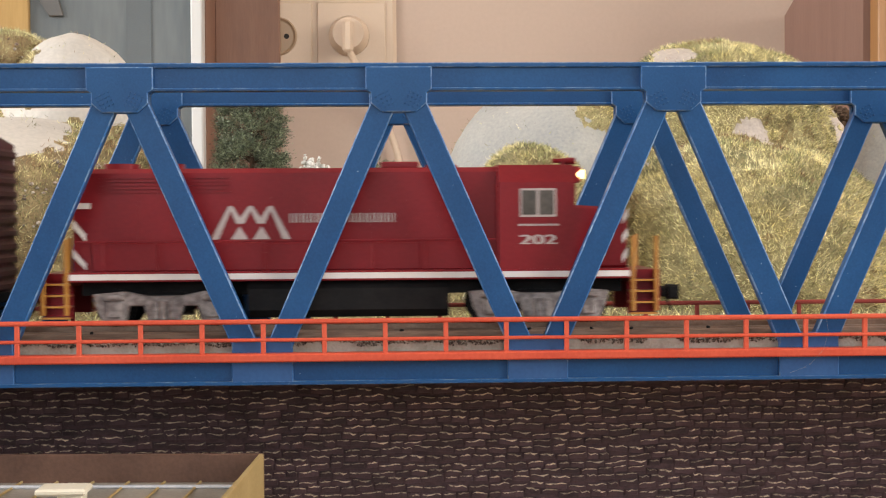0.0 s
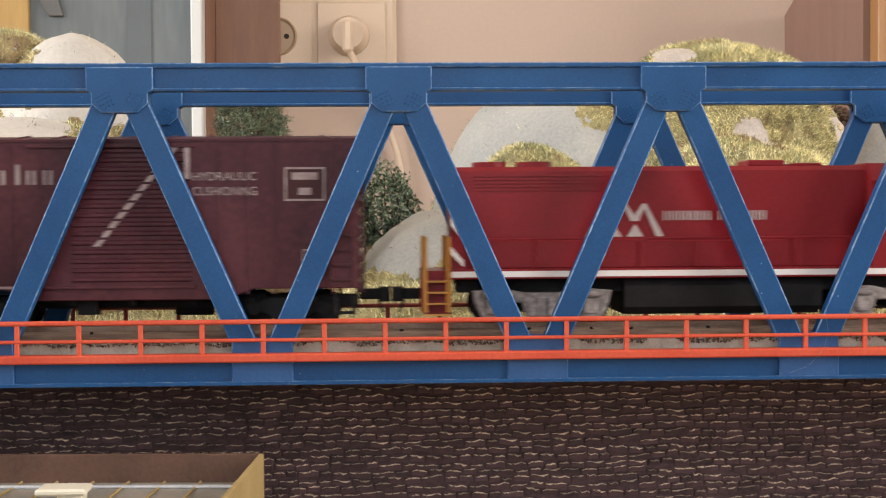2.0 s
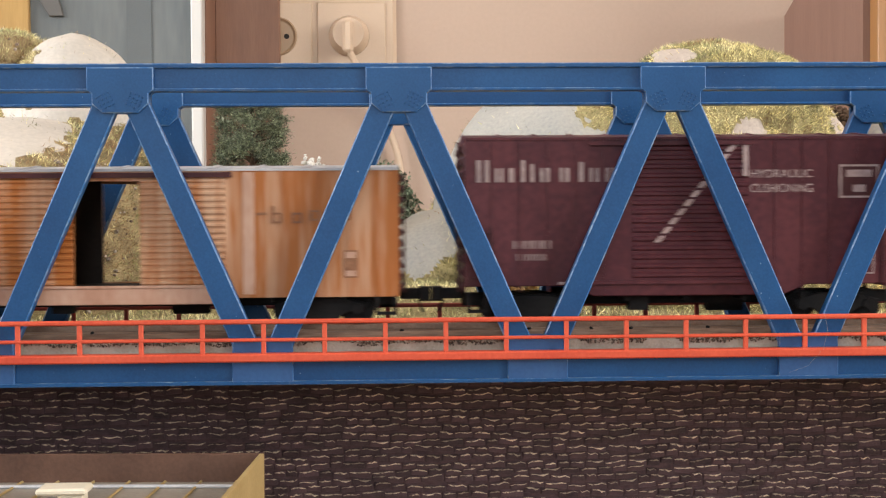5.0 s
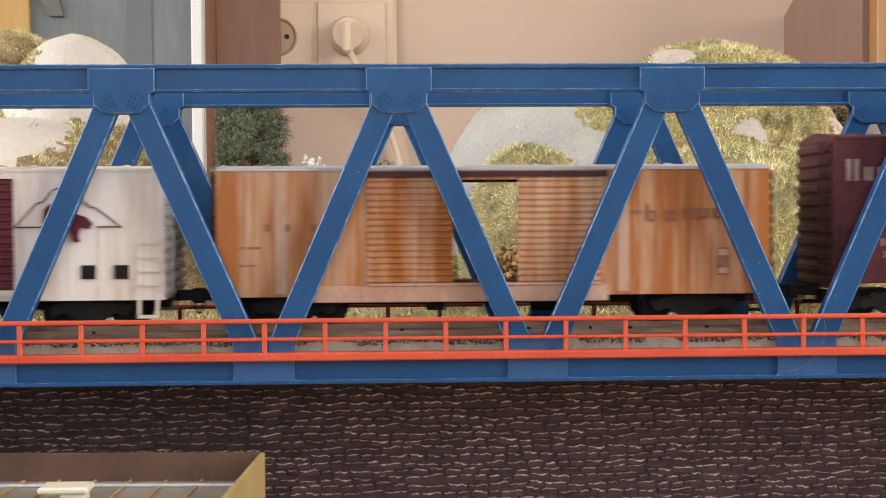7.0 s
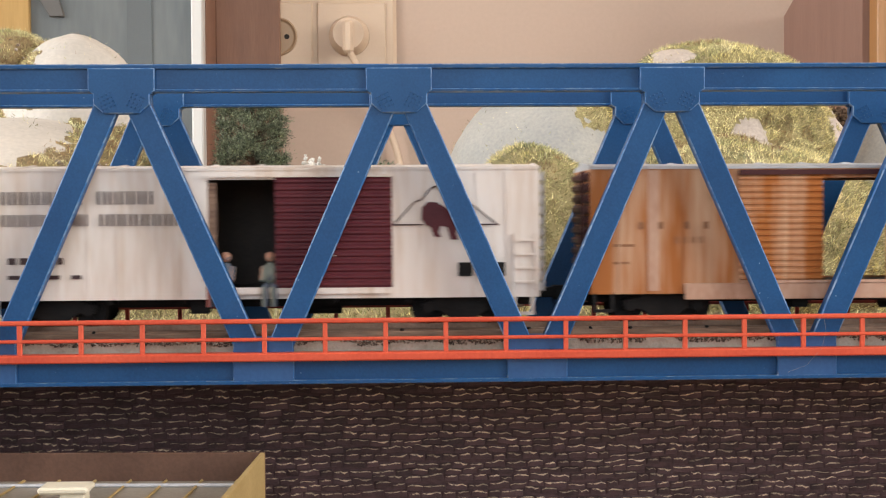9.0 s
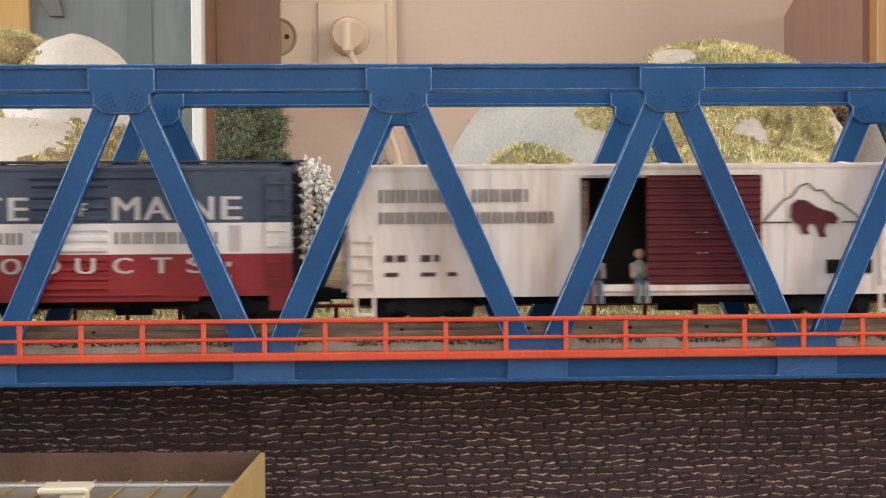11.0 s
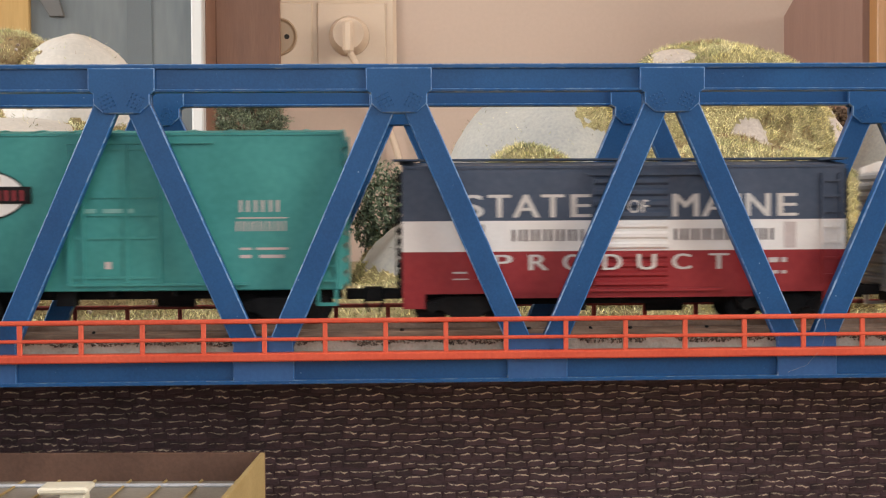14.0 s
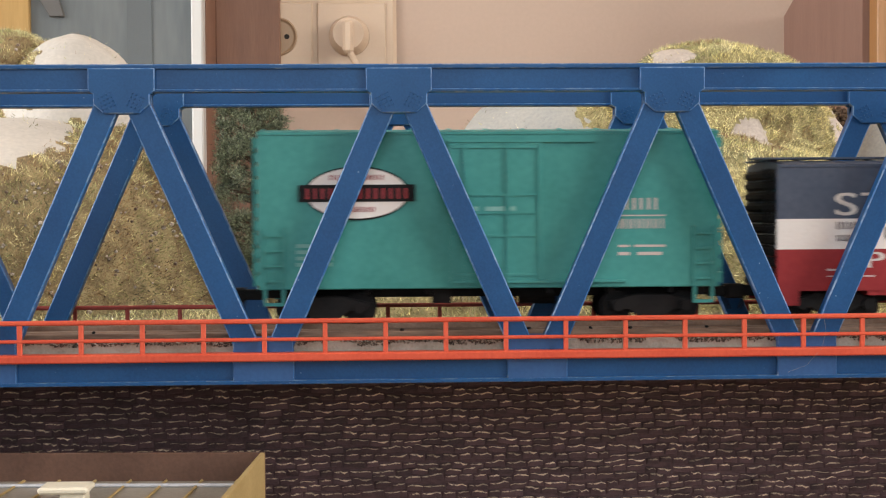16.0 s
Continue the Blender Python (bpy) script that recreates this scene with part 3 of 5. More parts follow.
def hill(label, blobs, bare, n, base, amp=0.006, green=0.4, front=0.5, rusty=0.0, under="thatch"):
    """A plaster hill of overlapping mounds; fibres grow where no bare patch is."""
    rnd = random.Random(label)
    root = thing("model_hill", label, "hill")
    bm = B()
    for b in blobs:
        vs = bmesh.ops.create_icosphere(bm, subdivisions=6, radius=1)["verts"]
        for v in vs:
            v.co = surface(b, v.co.normalized(), amp)[0]
    for f in bm.faces:
        f.smooth = True
        c = f.calc_center_median()
        f.material_index = 0 if is_bare(c, bare) else 1
    part("mound", bm, [base, M[under]], root)
    area = [b[3] * b[5] for b in blobs]
    gold, olive, rust, dark = [], [], [], []
    while len(gold) + len(olive) + len(rust) + len(dark) < n:
        b = rnd.choices(blobs, area)[0]
        d = Vector((rnd.gauss(0, 1), rnd.gauss(0, 1), rnd.gauss(0, 1))).normalized()
        if d.y > front:
            continue
        p, nn = surface(b, d, amp)
        if p.z < GZ or any(in_blob(p, o, 0.97) for o in blobs if o is not b):
            continue
        if is_bare(p, bare) and rnd.random() < 0.99:
            continue
        g = noise.noise(p * 35) * 1.1 + 0.5 * noise.noise(p * 120) + green
        h = noise.noise(p * 42 + Vector((7, 3, 1))) + 0.6 * noise.noise(p * 130 + Vector((2, 9, 4)))
        worn = rusty if p.z < 0.165 else 0.0
        if h > 0.42 - worn and rnd.random() < 0.75:
            rust.append((p, nn))
        elif h < -0.42 + worn * 0.5 and rnd.random() < 0.7:
            dark.append((p, nn))
        else:
            (olive if rnd.random() < g else gold).append((p, nn))
    blades("golden_fibres", gold, 0.0028, 0.00017, M["grass_gold"], root, "golden yellow static grass")
    blades("rust_fibres", rust, 0.0024, 0.00017, M["grass_rust"], root, "rusty brown static grass")
    blades("dark_fibres", dark, 0.0026, 0.00017, M["grass_dark"], root, "dark olive static grass")
    if rusty:
        bm = B()
        for p, nn in rnd.sample(rust + dark, 900):
            ball(bm, p + nn * 0.0006, rnd.uniform(0.0004, 0.0013), 1, (rnd.uniform(0.7, 1.2), rnd.uniform(0.7, 1.2), rnd.uniform(0.6, 1.0)))
        tagged(part("pebbles", bm, M["pebble"], root, "scattered pale and brown pebbles"), kind="stuff")
    blades("olive_fibres", olive, 0.0027, 0.00017, M["grass_green"], root, "olive green static grass")
    return root


def is_bare(p, bare):
    k = noise.noise(Vector(p) * 60) * 0.25 + noise.noise(Vector(p) * 160) * 0.15
    return any(math.sqrt(sum(((p[i] - q[i]) / q[i + 3]) ** 2 for i in range(3))) + k < 1 for q in bare)


hill("pale plaster hill with a bare dome and dry grass slopes",
     [(-0.176, 0.335, 0.166, 0.040, 0.05, 0.054), (-0.172, 0.33, 0.126, 0.062, 0.06, 0.056), (-0.20, 0.30, 0.06, 0.125, 0.16, 0.112), (-0.214, 0.345, 0.188, 0.030, 0.034, 0.036)],
     [(-0.154, 0.32, 0.202, 0.039, 0.06, 0.036), (-0.190, 0.23, 0.165, 0.034, 0.07, 0.026), (-0.105, 0.28, 0.155, 0.018, 0.06, 0.02), (-0.205, 0.262, 0.186, 0.026, 0.04, 0.017)], 120000, M["plaster"], amp=0.002, green=0.55, rusty=0.30, under="brown_thatch")
hill("grey rock dome with a grassy mound at its foot",
     [(0.085, 0.335, 0.105, 0.066, 0.08, 0.092), (0.03, 0.265, 0.062, 0.060, 0.07, 0.062), (0.062, 0.22, 0.085, 0.037, 0.05, 0.068), (0.01, 0.18, 0.066, 0.07, 0.06, 0.024)],
     [(0.055, 0.30, 0.16, 0.042, 0.06, 0.060), (0.002, 0.235, 0.115, 0.027, 0.055, 0.026), (0.03, 0.30, 0.138, 0.02, 0.08, 0.03), (0.086, 0.275, 0.140, 0.026, 0.06, 0.032)], 75000, M["rock"], amp=0.003, green=0.45)
hill("large rounded hill covered with golden dry grass",
     [(0.18, 0.34, 0.13, 0.072, 0.08, 0.086), (0.17, 0.29, 0.07, 0.088, 0.15, 0.092)],
     [(0.264, 0.31, 0.150, 0.034, 0.10, 0.075), (0.190, 0.33, 0.220, 0.014, 0.05, 0.008), (0.150, 0.32, 0.206, 0.010, 0.05, 0.006), (0.180, 0.262, 0.152, 0.010, 0.03, 0.019), (0.12, 0.29, 0.145, 0.012, 0.03, 0.012)], 165000, M["beige_rock"], amp=0.0055, green=0.22)
hill("bare grey and beige rock dome beside the golden hill",
     [(0.305, 0.39, 0.10, 0.052, 0.06, 0.086), (0.31, 0.33, 0.07, 0.06, 0.08, 0.05)],
     [(0.30, 0.34, 0.14, 0.07, 0.09, 0.055)], 7000, M["rock"], amp=0.003)

rnd = random.Random(5)
pts = []
while len(pts) < 44000:
    x, y = rnd.uniform(-0.22, 0.26), 0.068 + 0.2 * rnd.random() ** 1.6
    pts.append((Vector((x, y, GZ + 0.0002)), Vector((0, 0, 1))))
g1 = blades("grass", pts[:20000], 0.0030, 0.00017, M["grass_gold"])
g2 = blades("grass", pts[20000:], 0.0030, 0.00017, M["grass_green"])
for g in (g1, g2):
    tagged(g, "short dry static grass beside the track", "grass", kind="stuff")


def conifer(at, height, profile):
    root = thing("conifer_tree", "dark green bushy model conifer behind the bridge", "tree", at)
    bm = B()
    bmesh.ops.create_cone(bm, cap_ends=True, segments=8, radius1=0.0022, radius2=0.0006, depth=height * 0.95, matrix=Matrix.Translation((0, 0, height * 0.475)))
    rnd = random.Random(11)
    limbs, vs, fs = [], [], []
    for i in range(330):
        h = 0.10 + 0.90 * rnd.random()
        r = profile(h) * (rnd.uniform(0.80, 1.06) if i % 4 else rnd.uniform(0.4, 0.8))
        a = rnd.uniform(0, 2 * math.pi)
        tip = Vector((r * math.cos(a), r * math.sin(a), height * h - r * 0.12))
        base = Vector((0, 0, height * max(0.06, h - 0.05)))
        if i < 90:
            rod(bm, base, tip * 0.9 + base * 0.1, 0.0004, 4)
        size = rnd.uniform(0.0011, 0.0021)
        for j in range(280):
            e = Vector((rnd.gauss(0, 1), rnd.gauss(0, 1), rnd.gauss(0, 0.8)))
            p = tip.lerp(base, 0.22 * rnd.random() ** 2) + e * size
            d = (e * 0.5 + Vector((rnd.uniform(-1, 1), rnd.uniform(-1, 1), rnd.uniform(-0.6, 1)))).normalized()
            w = d.cross(Vector((rnd.uniform(-1, 1), rnd.uniform(-1, 1), rnd.uniform(-1, 1)))).normalized() * 0.00022
            q = len(vs)
            vs += [p - w, p + w, p + d * rnd.uniform(0.0008, 0.0017)]
            fs.append((q, q + 1, q + 2))
    part("trunk", bm, M["bark"], root)
    ob = new("crown", raw_mesh("crown", [v[:] for v in vs], fs, M["needles"]))
    ob.parent = root
    return root


def shrub(name, label, at, centre, radii, n, size, material, clump=False, seed=3):
    """A bush of single leaves, or of foam clumps."""
    root = thing(name, label, "bush" if name != "broadleaf_tree" else "tree", at)
    rnd = random.Random(seed)
    bm = B()
    c = Vector(centre)
    rod(bm, (0, 0, 0), c, 0.0012, 6)
    for i in range(9):
        d = Vector((rnd.gauss(0, 1), rnd.gauss(0, 1), rnd.gauss(0.4, 1))).normalized()
        rod(bm, c * 0.7, c + Vector([d[k] * radii[k] * 0.8 for k in range(3)]), 0.0004, 4)
    part("trunk", bm, M["bark"], root)
    bm = B()
    vs, fs = [], []
    for i in range(n):
        d = Vector((rnd.gauss(0, 1), rnd.gauss(0, 1), rnd.gauss(0, 1))).normalized()
        k = rnd.uniform(0.6, 1.0) * (1 + 0.3 * noise.noise(d * 2.5))
        p = c + Vector([d[a] * radii[a] * k for a in range(3)])
        s = size * rnd.uniform(0.6, 1.3)
        if clump:
            ball(bm, p, s, 1, (rnd.uniform(0.7, 1.2), rnd.uniform(0.7, 1.2), rnd.uniform(0.7, 1.1)))
        else:
            u = Vector((rnd.uniform(-1, 1), rnd.uniform(-1, 1), rnd.uniform(-1, 1))).normalized()
            v = u.cross(d + Vector((0.3, 0.2, 0.5))).normalized()
            q = len(vs)
            vs += [p - u * s, p - v * s * 0.55 + d * s * 0.2, p + u * s, p + v * s * 0.55 + d * s * 0.2]
            fs.append((q, q + 1, q + 2, q + 3))
    if clump:
        for v in bm.verts:
            v.co += Vector((rnd.uniform(-1, 1), rnd.uniform(-1, 1), rnd.uniform(-1, 1))) * size * 0.18
        part("crown", bm, material, root)
    else:
        bm.free()
        ob = new("crown", raw_mesh("crown", [v[:] for v in vs], fs, material))
        ob.parent = root
    return root


conifer((-0.0690, 0.235, GZ - 0.001), 0.111, lambda h: 0.0190 * min(1.0, (h / 0.32)) * (1.0 if h < 0.45 else 1 - 0.26 * (h - 0.45) / 0.55) * (1 if h < 0.93 else max(0.2, (1.02 - h) / 0.09)))
shrub("broadleaf_tree", "dark green broad-leaved model tree beside grey rock", (-0.006, 0.285, GZ), (0, 0, 0.041), (0.018, 0.017, 0.028), 4200, 0.00125, M["leaves"])
shrub("white_bush", "white frosted foam bush behind the conifer", (-0.042, 0.275, GZ), (0, 0, 0.046), (0.012, 0.010, 0.025), 700, 0.0014, M["white_foam"], True)
shrub("brown_bush", "rusty brown foam bush at the foot of the hill", (0.046, 0.135, GZ), (0, 0, 0.018), (0.012, 0.010, 0.011), 320, 0.0013, M["brown_foam"], True, 7)
shrub("dark_bush", "dark brown bush on the far rock", (0.276, 0.42, GZ), (0, 0, 0.100), (0.008, 0.008, 0.008), 160, 0.0016, M["bark"], True, 9)

# ================= flat-roofed building =================
bd = thing("flat_roof_building", "mustard-yellow flat-roofed model building with a parapet", "building", (-0.0401, -0.005, 0.0))
bd.rotation_euler = (0, 0, radians(-3.0))
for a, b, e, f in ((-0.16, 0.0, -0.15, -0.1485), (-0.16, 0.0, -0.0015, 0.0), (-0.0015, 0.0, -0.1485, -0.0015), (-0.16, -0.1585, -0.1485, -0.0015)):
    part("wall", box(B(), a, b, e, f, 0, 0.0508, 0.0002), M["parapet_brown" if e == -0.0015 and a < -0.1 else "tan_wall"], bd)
rf = B()
box(rf, -0.1585, -0.0015, -0.1485, -0.0015, 0.0410, 0.0425)
roof = part("roof", rf, M["roof_grey"], bd, "grey ribbed roof sheet")
bm = B()
box(bm, -0.0004, 0.0004, -0.1485, -0.0015, 0.0425, 0.0431, 0.0002)
rib = mesh_of("roof_rib", bm, M["tan_wall"])
for i in range(15):
    ob = new("roof_rib", rib)
    ob.parent, ob.location = roof, (-0.155 + i * 0.0105, 0, 0)
# pale raised strip for the band of light across the roof
bm = B()
box(bm, -0.1585, -0.0015, -0.0105, -0.0085, 0.0425, 0.0434, 0.0003)
part("lit_roof_strip", bm, M["roof_silver"], roof)
vt = thing("roof_vent", "cream mushroom roof vent on the flat roof", "vent", (-0.0915, -0.032, 0.0425))
bm = B()
box(bm, -0.0012, 0.0056, -0.003, 0.003, 0.0, 0.0030, 0.0003)
part("vent_base", bm, M["cream"], vt)
bm = B()
box(bm, -0.0068, 0.0068, -0.0045, 0.0045, 0.0030, 0.0049, 0.0006)
part("vent_cap", bm, M["cream"], vt)

# ================= train =================
# travel of the whole train along the track, second by second
TRAVEL = [(0.0, 0.0), (1.5, 0.0845), (3.0, 0.1690), (4.2, 0.2369), (6.3, 0.3568), (7.5, 0.4254), (9.0, 0.5111), (11.3, 0.6420), (12.5, 0.7104), (14.0, 0.7955), (15.0, 0.8530), (16.0, 0.9112)]
# the first coupling stretches as the engine takes up its slack
SLACK = [(0.0, 0.0), (0.5, -0.0003), (1.0, 0.0014), (1.5, 0.0024), (2.2, 0.0028), (3.0, 0.0031), (16.0, 0.0031)]
WHEELS = []
SIDE = 0.0175
mm = 0.001


def travel(t):
    return float(np.interp(t, [a for a, b in TRAVEL], [b for a, b in TRAVEL]))


def wheelset(parent, x, r):
    bm = B()
    rod(bm, (0, -0.011, 0), (0, 0.011, 0), 0.0008, 8)
    for s in (-1, 1):
        rod(bm, (0, s * 0.0078, 0), (0, s * 0.0098, 0), r, 20)
        rod(bm, (0, s * 0.0072, 0), (0, s * 0.0078, 0), r + 0.0006, 20)
    for a in range(0, 360, 90):
        box(bm, r * 0.55 * math.cos(radians(a)) - 0.0005, r * 0.55 * math.cos(radians(a)) + 0.0005, -0.0102, -0.0097, r * 0.55 * math.sin(radians(a)) - 0.0005, r * 0.55 * math.sin(radians(a)) + 0.0005)
    w = part("wheelset", bm, M["black"], parent)
    w.location = (x, 0, r)
    WHEELS.append((w, x, r))
    return w


def freight_truck(parent, x):
    bm = B()
    for s in (-1, 1):
        y0, y1 = s * 0.0112, s * 0.0132
        prism(bm, [(x - 0.0135, 0.0068), (x - 0.0125, 0.0040), (x - 0.0075, 0.0040), (x - 0.0040, 0.0018), (x + 0.0040, 0.0018), (x + 0.0075, 0.0040), (x + 0.0125, 0.0040), (x + 0.0135, 0.0068), (x + 0.005, 0.0088), (x - 0.005, 0.0088)], min(y0, y1), max(y0, y1), 0.0003)
        for e in (-0.0105, 0.0105):
            rod(bm, (x + e, s * 0.0132, 0.0052), (x + e, s * 0.0142, 0.0052), 0.0018, 10)
    box(bm, x - 0.003, x + 0.003, -0.012, 0.012, 0.0030, 0.0085)
    t = part("truck", bm, M["black"], parent, "black freight truck")
    for e in (-0.0105, 0.0105):
        wheelset(t, x + e, 0.0048)
    return t


def coupler(parent, x, d):
    bm = B()
    box(bm, min(x, x + d * 0.007), max(x, x + d * 0.007), -0.0018, 0.0018, 0.0072, 0.0105, 0.0004)
    prism(bm, [(x + d * 0.006, 0.0065), (x + d * 0.0098, 0.0065), (x + d * 0.0098, 0.0110), (x + d * 0.006, 0.0110)], -0.003, 0.003, 0.0006)
    rod(bm, (x + d * 0.006, -0.001, 0.0068), (x + d * 0.0075, -0.001, 0.0030), 0.0004, 6)
    part("coupler", bm, M["black"], parent)


def ladder(parent, x, z0, z1, n, material, w=0.0065):
    bm = B()
    for e in (-w / 2, w / 2):
        box(bm, x + e - 0.0003, x + e + 0.0003, -SIDE - 0.0009, -SIDE, z0, z1)
    for i in range(n):
        z = z0 + (z1 - z0) * (i + 0.5) / n
        box(bm, x - w / 2, x + w / 2, -SIDE - 0.0011, -SIDE - 0.0004, z - 0.0003, z + 0.0003)
    part("ladder", bm, material, parent)


def stirrup(parent, x, z, material, w=0.0055, h=0.0055):
    for s in (-1, 1):
        bm = B()
        y = s * (SIDE - 0.0004)
        prism(bm, [(x - w / 2 - 0.0005, z), (x - w / 2 - 0.0005, z - h - 0.0006), (x + w / 2 + 0.0005, z - h - 0.0006), (x + w / 2 + 0.0005, z), (x + w / 2 - 0.0005, z), (x + w / 2 - 0.0005, z - h + 0.0004), (x - w / 2 + 0.0005, z - h + 0.0004), (x - w / 2 + 0.0005, z)], y - 0.0004, y + 0.0004)
        part("step", bm, material, parent)


def car_end(parent, x, d, z0, z1, material, n=11):
    """A corrugated end wall with its ladder."""
    bm = B()
    step = (z1 - z0) / n
    pts = [(x, z0)]
    for i in range(n):
        z = z0 + step * i
        pts += [(x, z + step * 0.05), (x + d * 0.0012, z + step * 0.3), (x + d * 0.0012, z + step * 0.65), (x, z + step * 0.9)]
    pts += [(x, z1), (x - d * 0.0004, z1), (x - d * 0.0004, z0)]
    prism(bm, pts, -SIDE + 0.0015, SIDE - 0.0015)
    part("end_wall", bm, material, parent)
    bm = B()
    yy = -SIDE + 0.006
    for e in (-0.0025, 0.0025):
        box(bm, min(x + d * 0.0014, x + d * 0.0019), max(x + d * 0.0014, x + d * 0.0019), yy + e - 0.0002, yy + e + 0.0002, z0, z1)
    for i in range(7):
        z = z0 + (z1 - z0) * (i + 0.5) / 7
        box(bm, min(x + d * 0.0012, x + d * 0.0021), max(x + d * 0.0012, x + d * 0.0021), yy - 0.0028, yy + 0.0028, z - 0.0002, z + 0.0002)
    part("end_ladder", bm, material, parent)


def ribbed_door(bm, x0, x1, z0, z1, n, y, depth=0.0007):
    """A sliding door pressed in one sheet with horizontal ribs."""
    step = (z1 - z0) / n
    pts = [(y + 0.0010, z0), (y + 0.0002, z0)]
    for i in range(n):
        z = z0 + step * i
        pts += [(y + 0.0002, z + step * 0.12), (y - depth, z + step * 0.35), (y - depth, z + step * 0.65), (y + 0.0002, z + step * 0.88)]
    pts += [(y + 0.0002, z1), (y + 0.0010, z1)]
    prism_x(bm, pts, x0, x1)
    return bm


def underframe(parent, half, z):
    bm = B()
    box(bm, -half + 0.001, half - 0.001, -0.004, 0.004, z - 0.0035, z)
    for x in np.linspace(-half * 0.8, half * 0.8, 7):
        box(bm, x - 0.0008, x + 0.0008, -0.014, 0.014, z - 0.002, z)
    rod(bm, (half * 0.15, 0.004, z - 0.004), (half * 0.15 + 0.012, 0.004, z - 0.004), 0.0025, 10)
    box(bm, -half * 0.25, -half * 0.25 + 0.006, -0.012, -0.006, z - 0.005, z)
    part("underframe", bm, M["black"], parent, "black underframe")


def roof_part(parent, half, z, material, pitch=0.0014, over=0.0004):
    bm = B()
    prism_x(bm, [(-SIDE - over, z - 0.0012), (SIDE + over, z - 0.0012), (SIDE + over, z - 0.0004), (0, z + pitch), (-SIDE - over, z - 0.0004)], -half, half)
    n = 12
    for i in range(n + 1):
        x = -half + 2 * half * i / n
        prism_x(bm, [(-SIDE, z - 0.0002), (0, z + pitch + 0.0004), (SIDE, z - 0.0002), (0, z + pitch - 0.0006)], max(-half, x - 0.0005), min(half, x + 0.0005))
    part("roof", bm, material, parent)


def closed_body(parent, half, z0, z1, material, cut=0.0, inset=0.033, slope=0.004):
    """A box body whose lower edge is stepped up at both ends."""
    bm = B()
    e = half - inset
    pts = [(-half, z0 + cut), (-e - slope, z0 + cut), (-e, z0), (e, z0), (e + slope, z0 + cut), (half, z0 + cut), (half, z1), (-half, z1)]
    prism(bm, pts, -SIDE, SIDE, 0.0003)
    return part("body", bm, material, parent)


def panel_posts(parent, xs, z0, z1, material, w=0.0007):
    for x in xs:
        for a, b in ((-SIDE - 0.0003, -SIDE + 0.0002), (SIDE - 0.0002, SIDE + 0.0003)):
            part("side_post", box(B(), x - w / 2, x + w / 2, a, b, z0, z1), material, parent)


def car(label, category, x):
    c = thing("boxcar" if category == "boxcar" else "locomotive", label, category, (x, TY, TZ), group="cars of the train")
    RIGID.append((c, x))
    return c


RIGID = []
Y = -SIDE - 0.00012


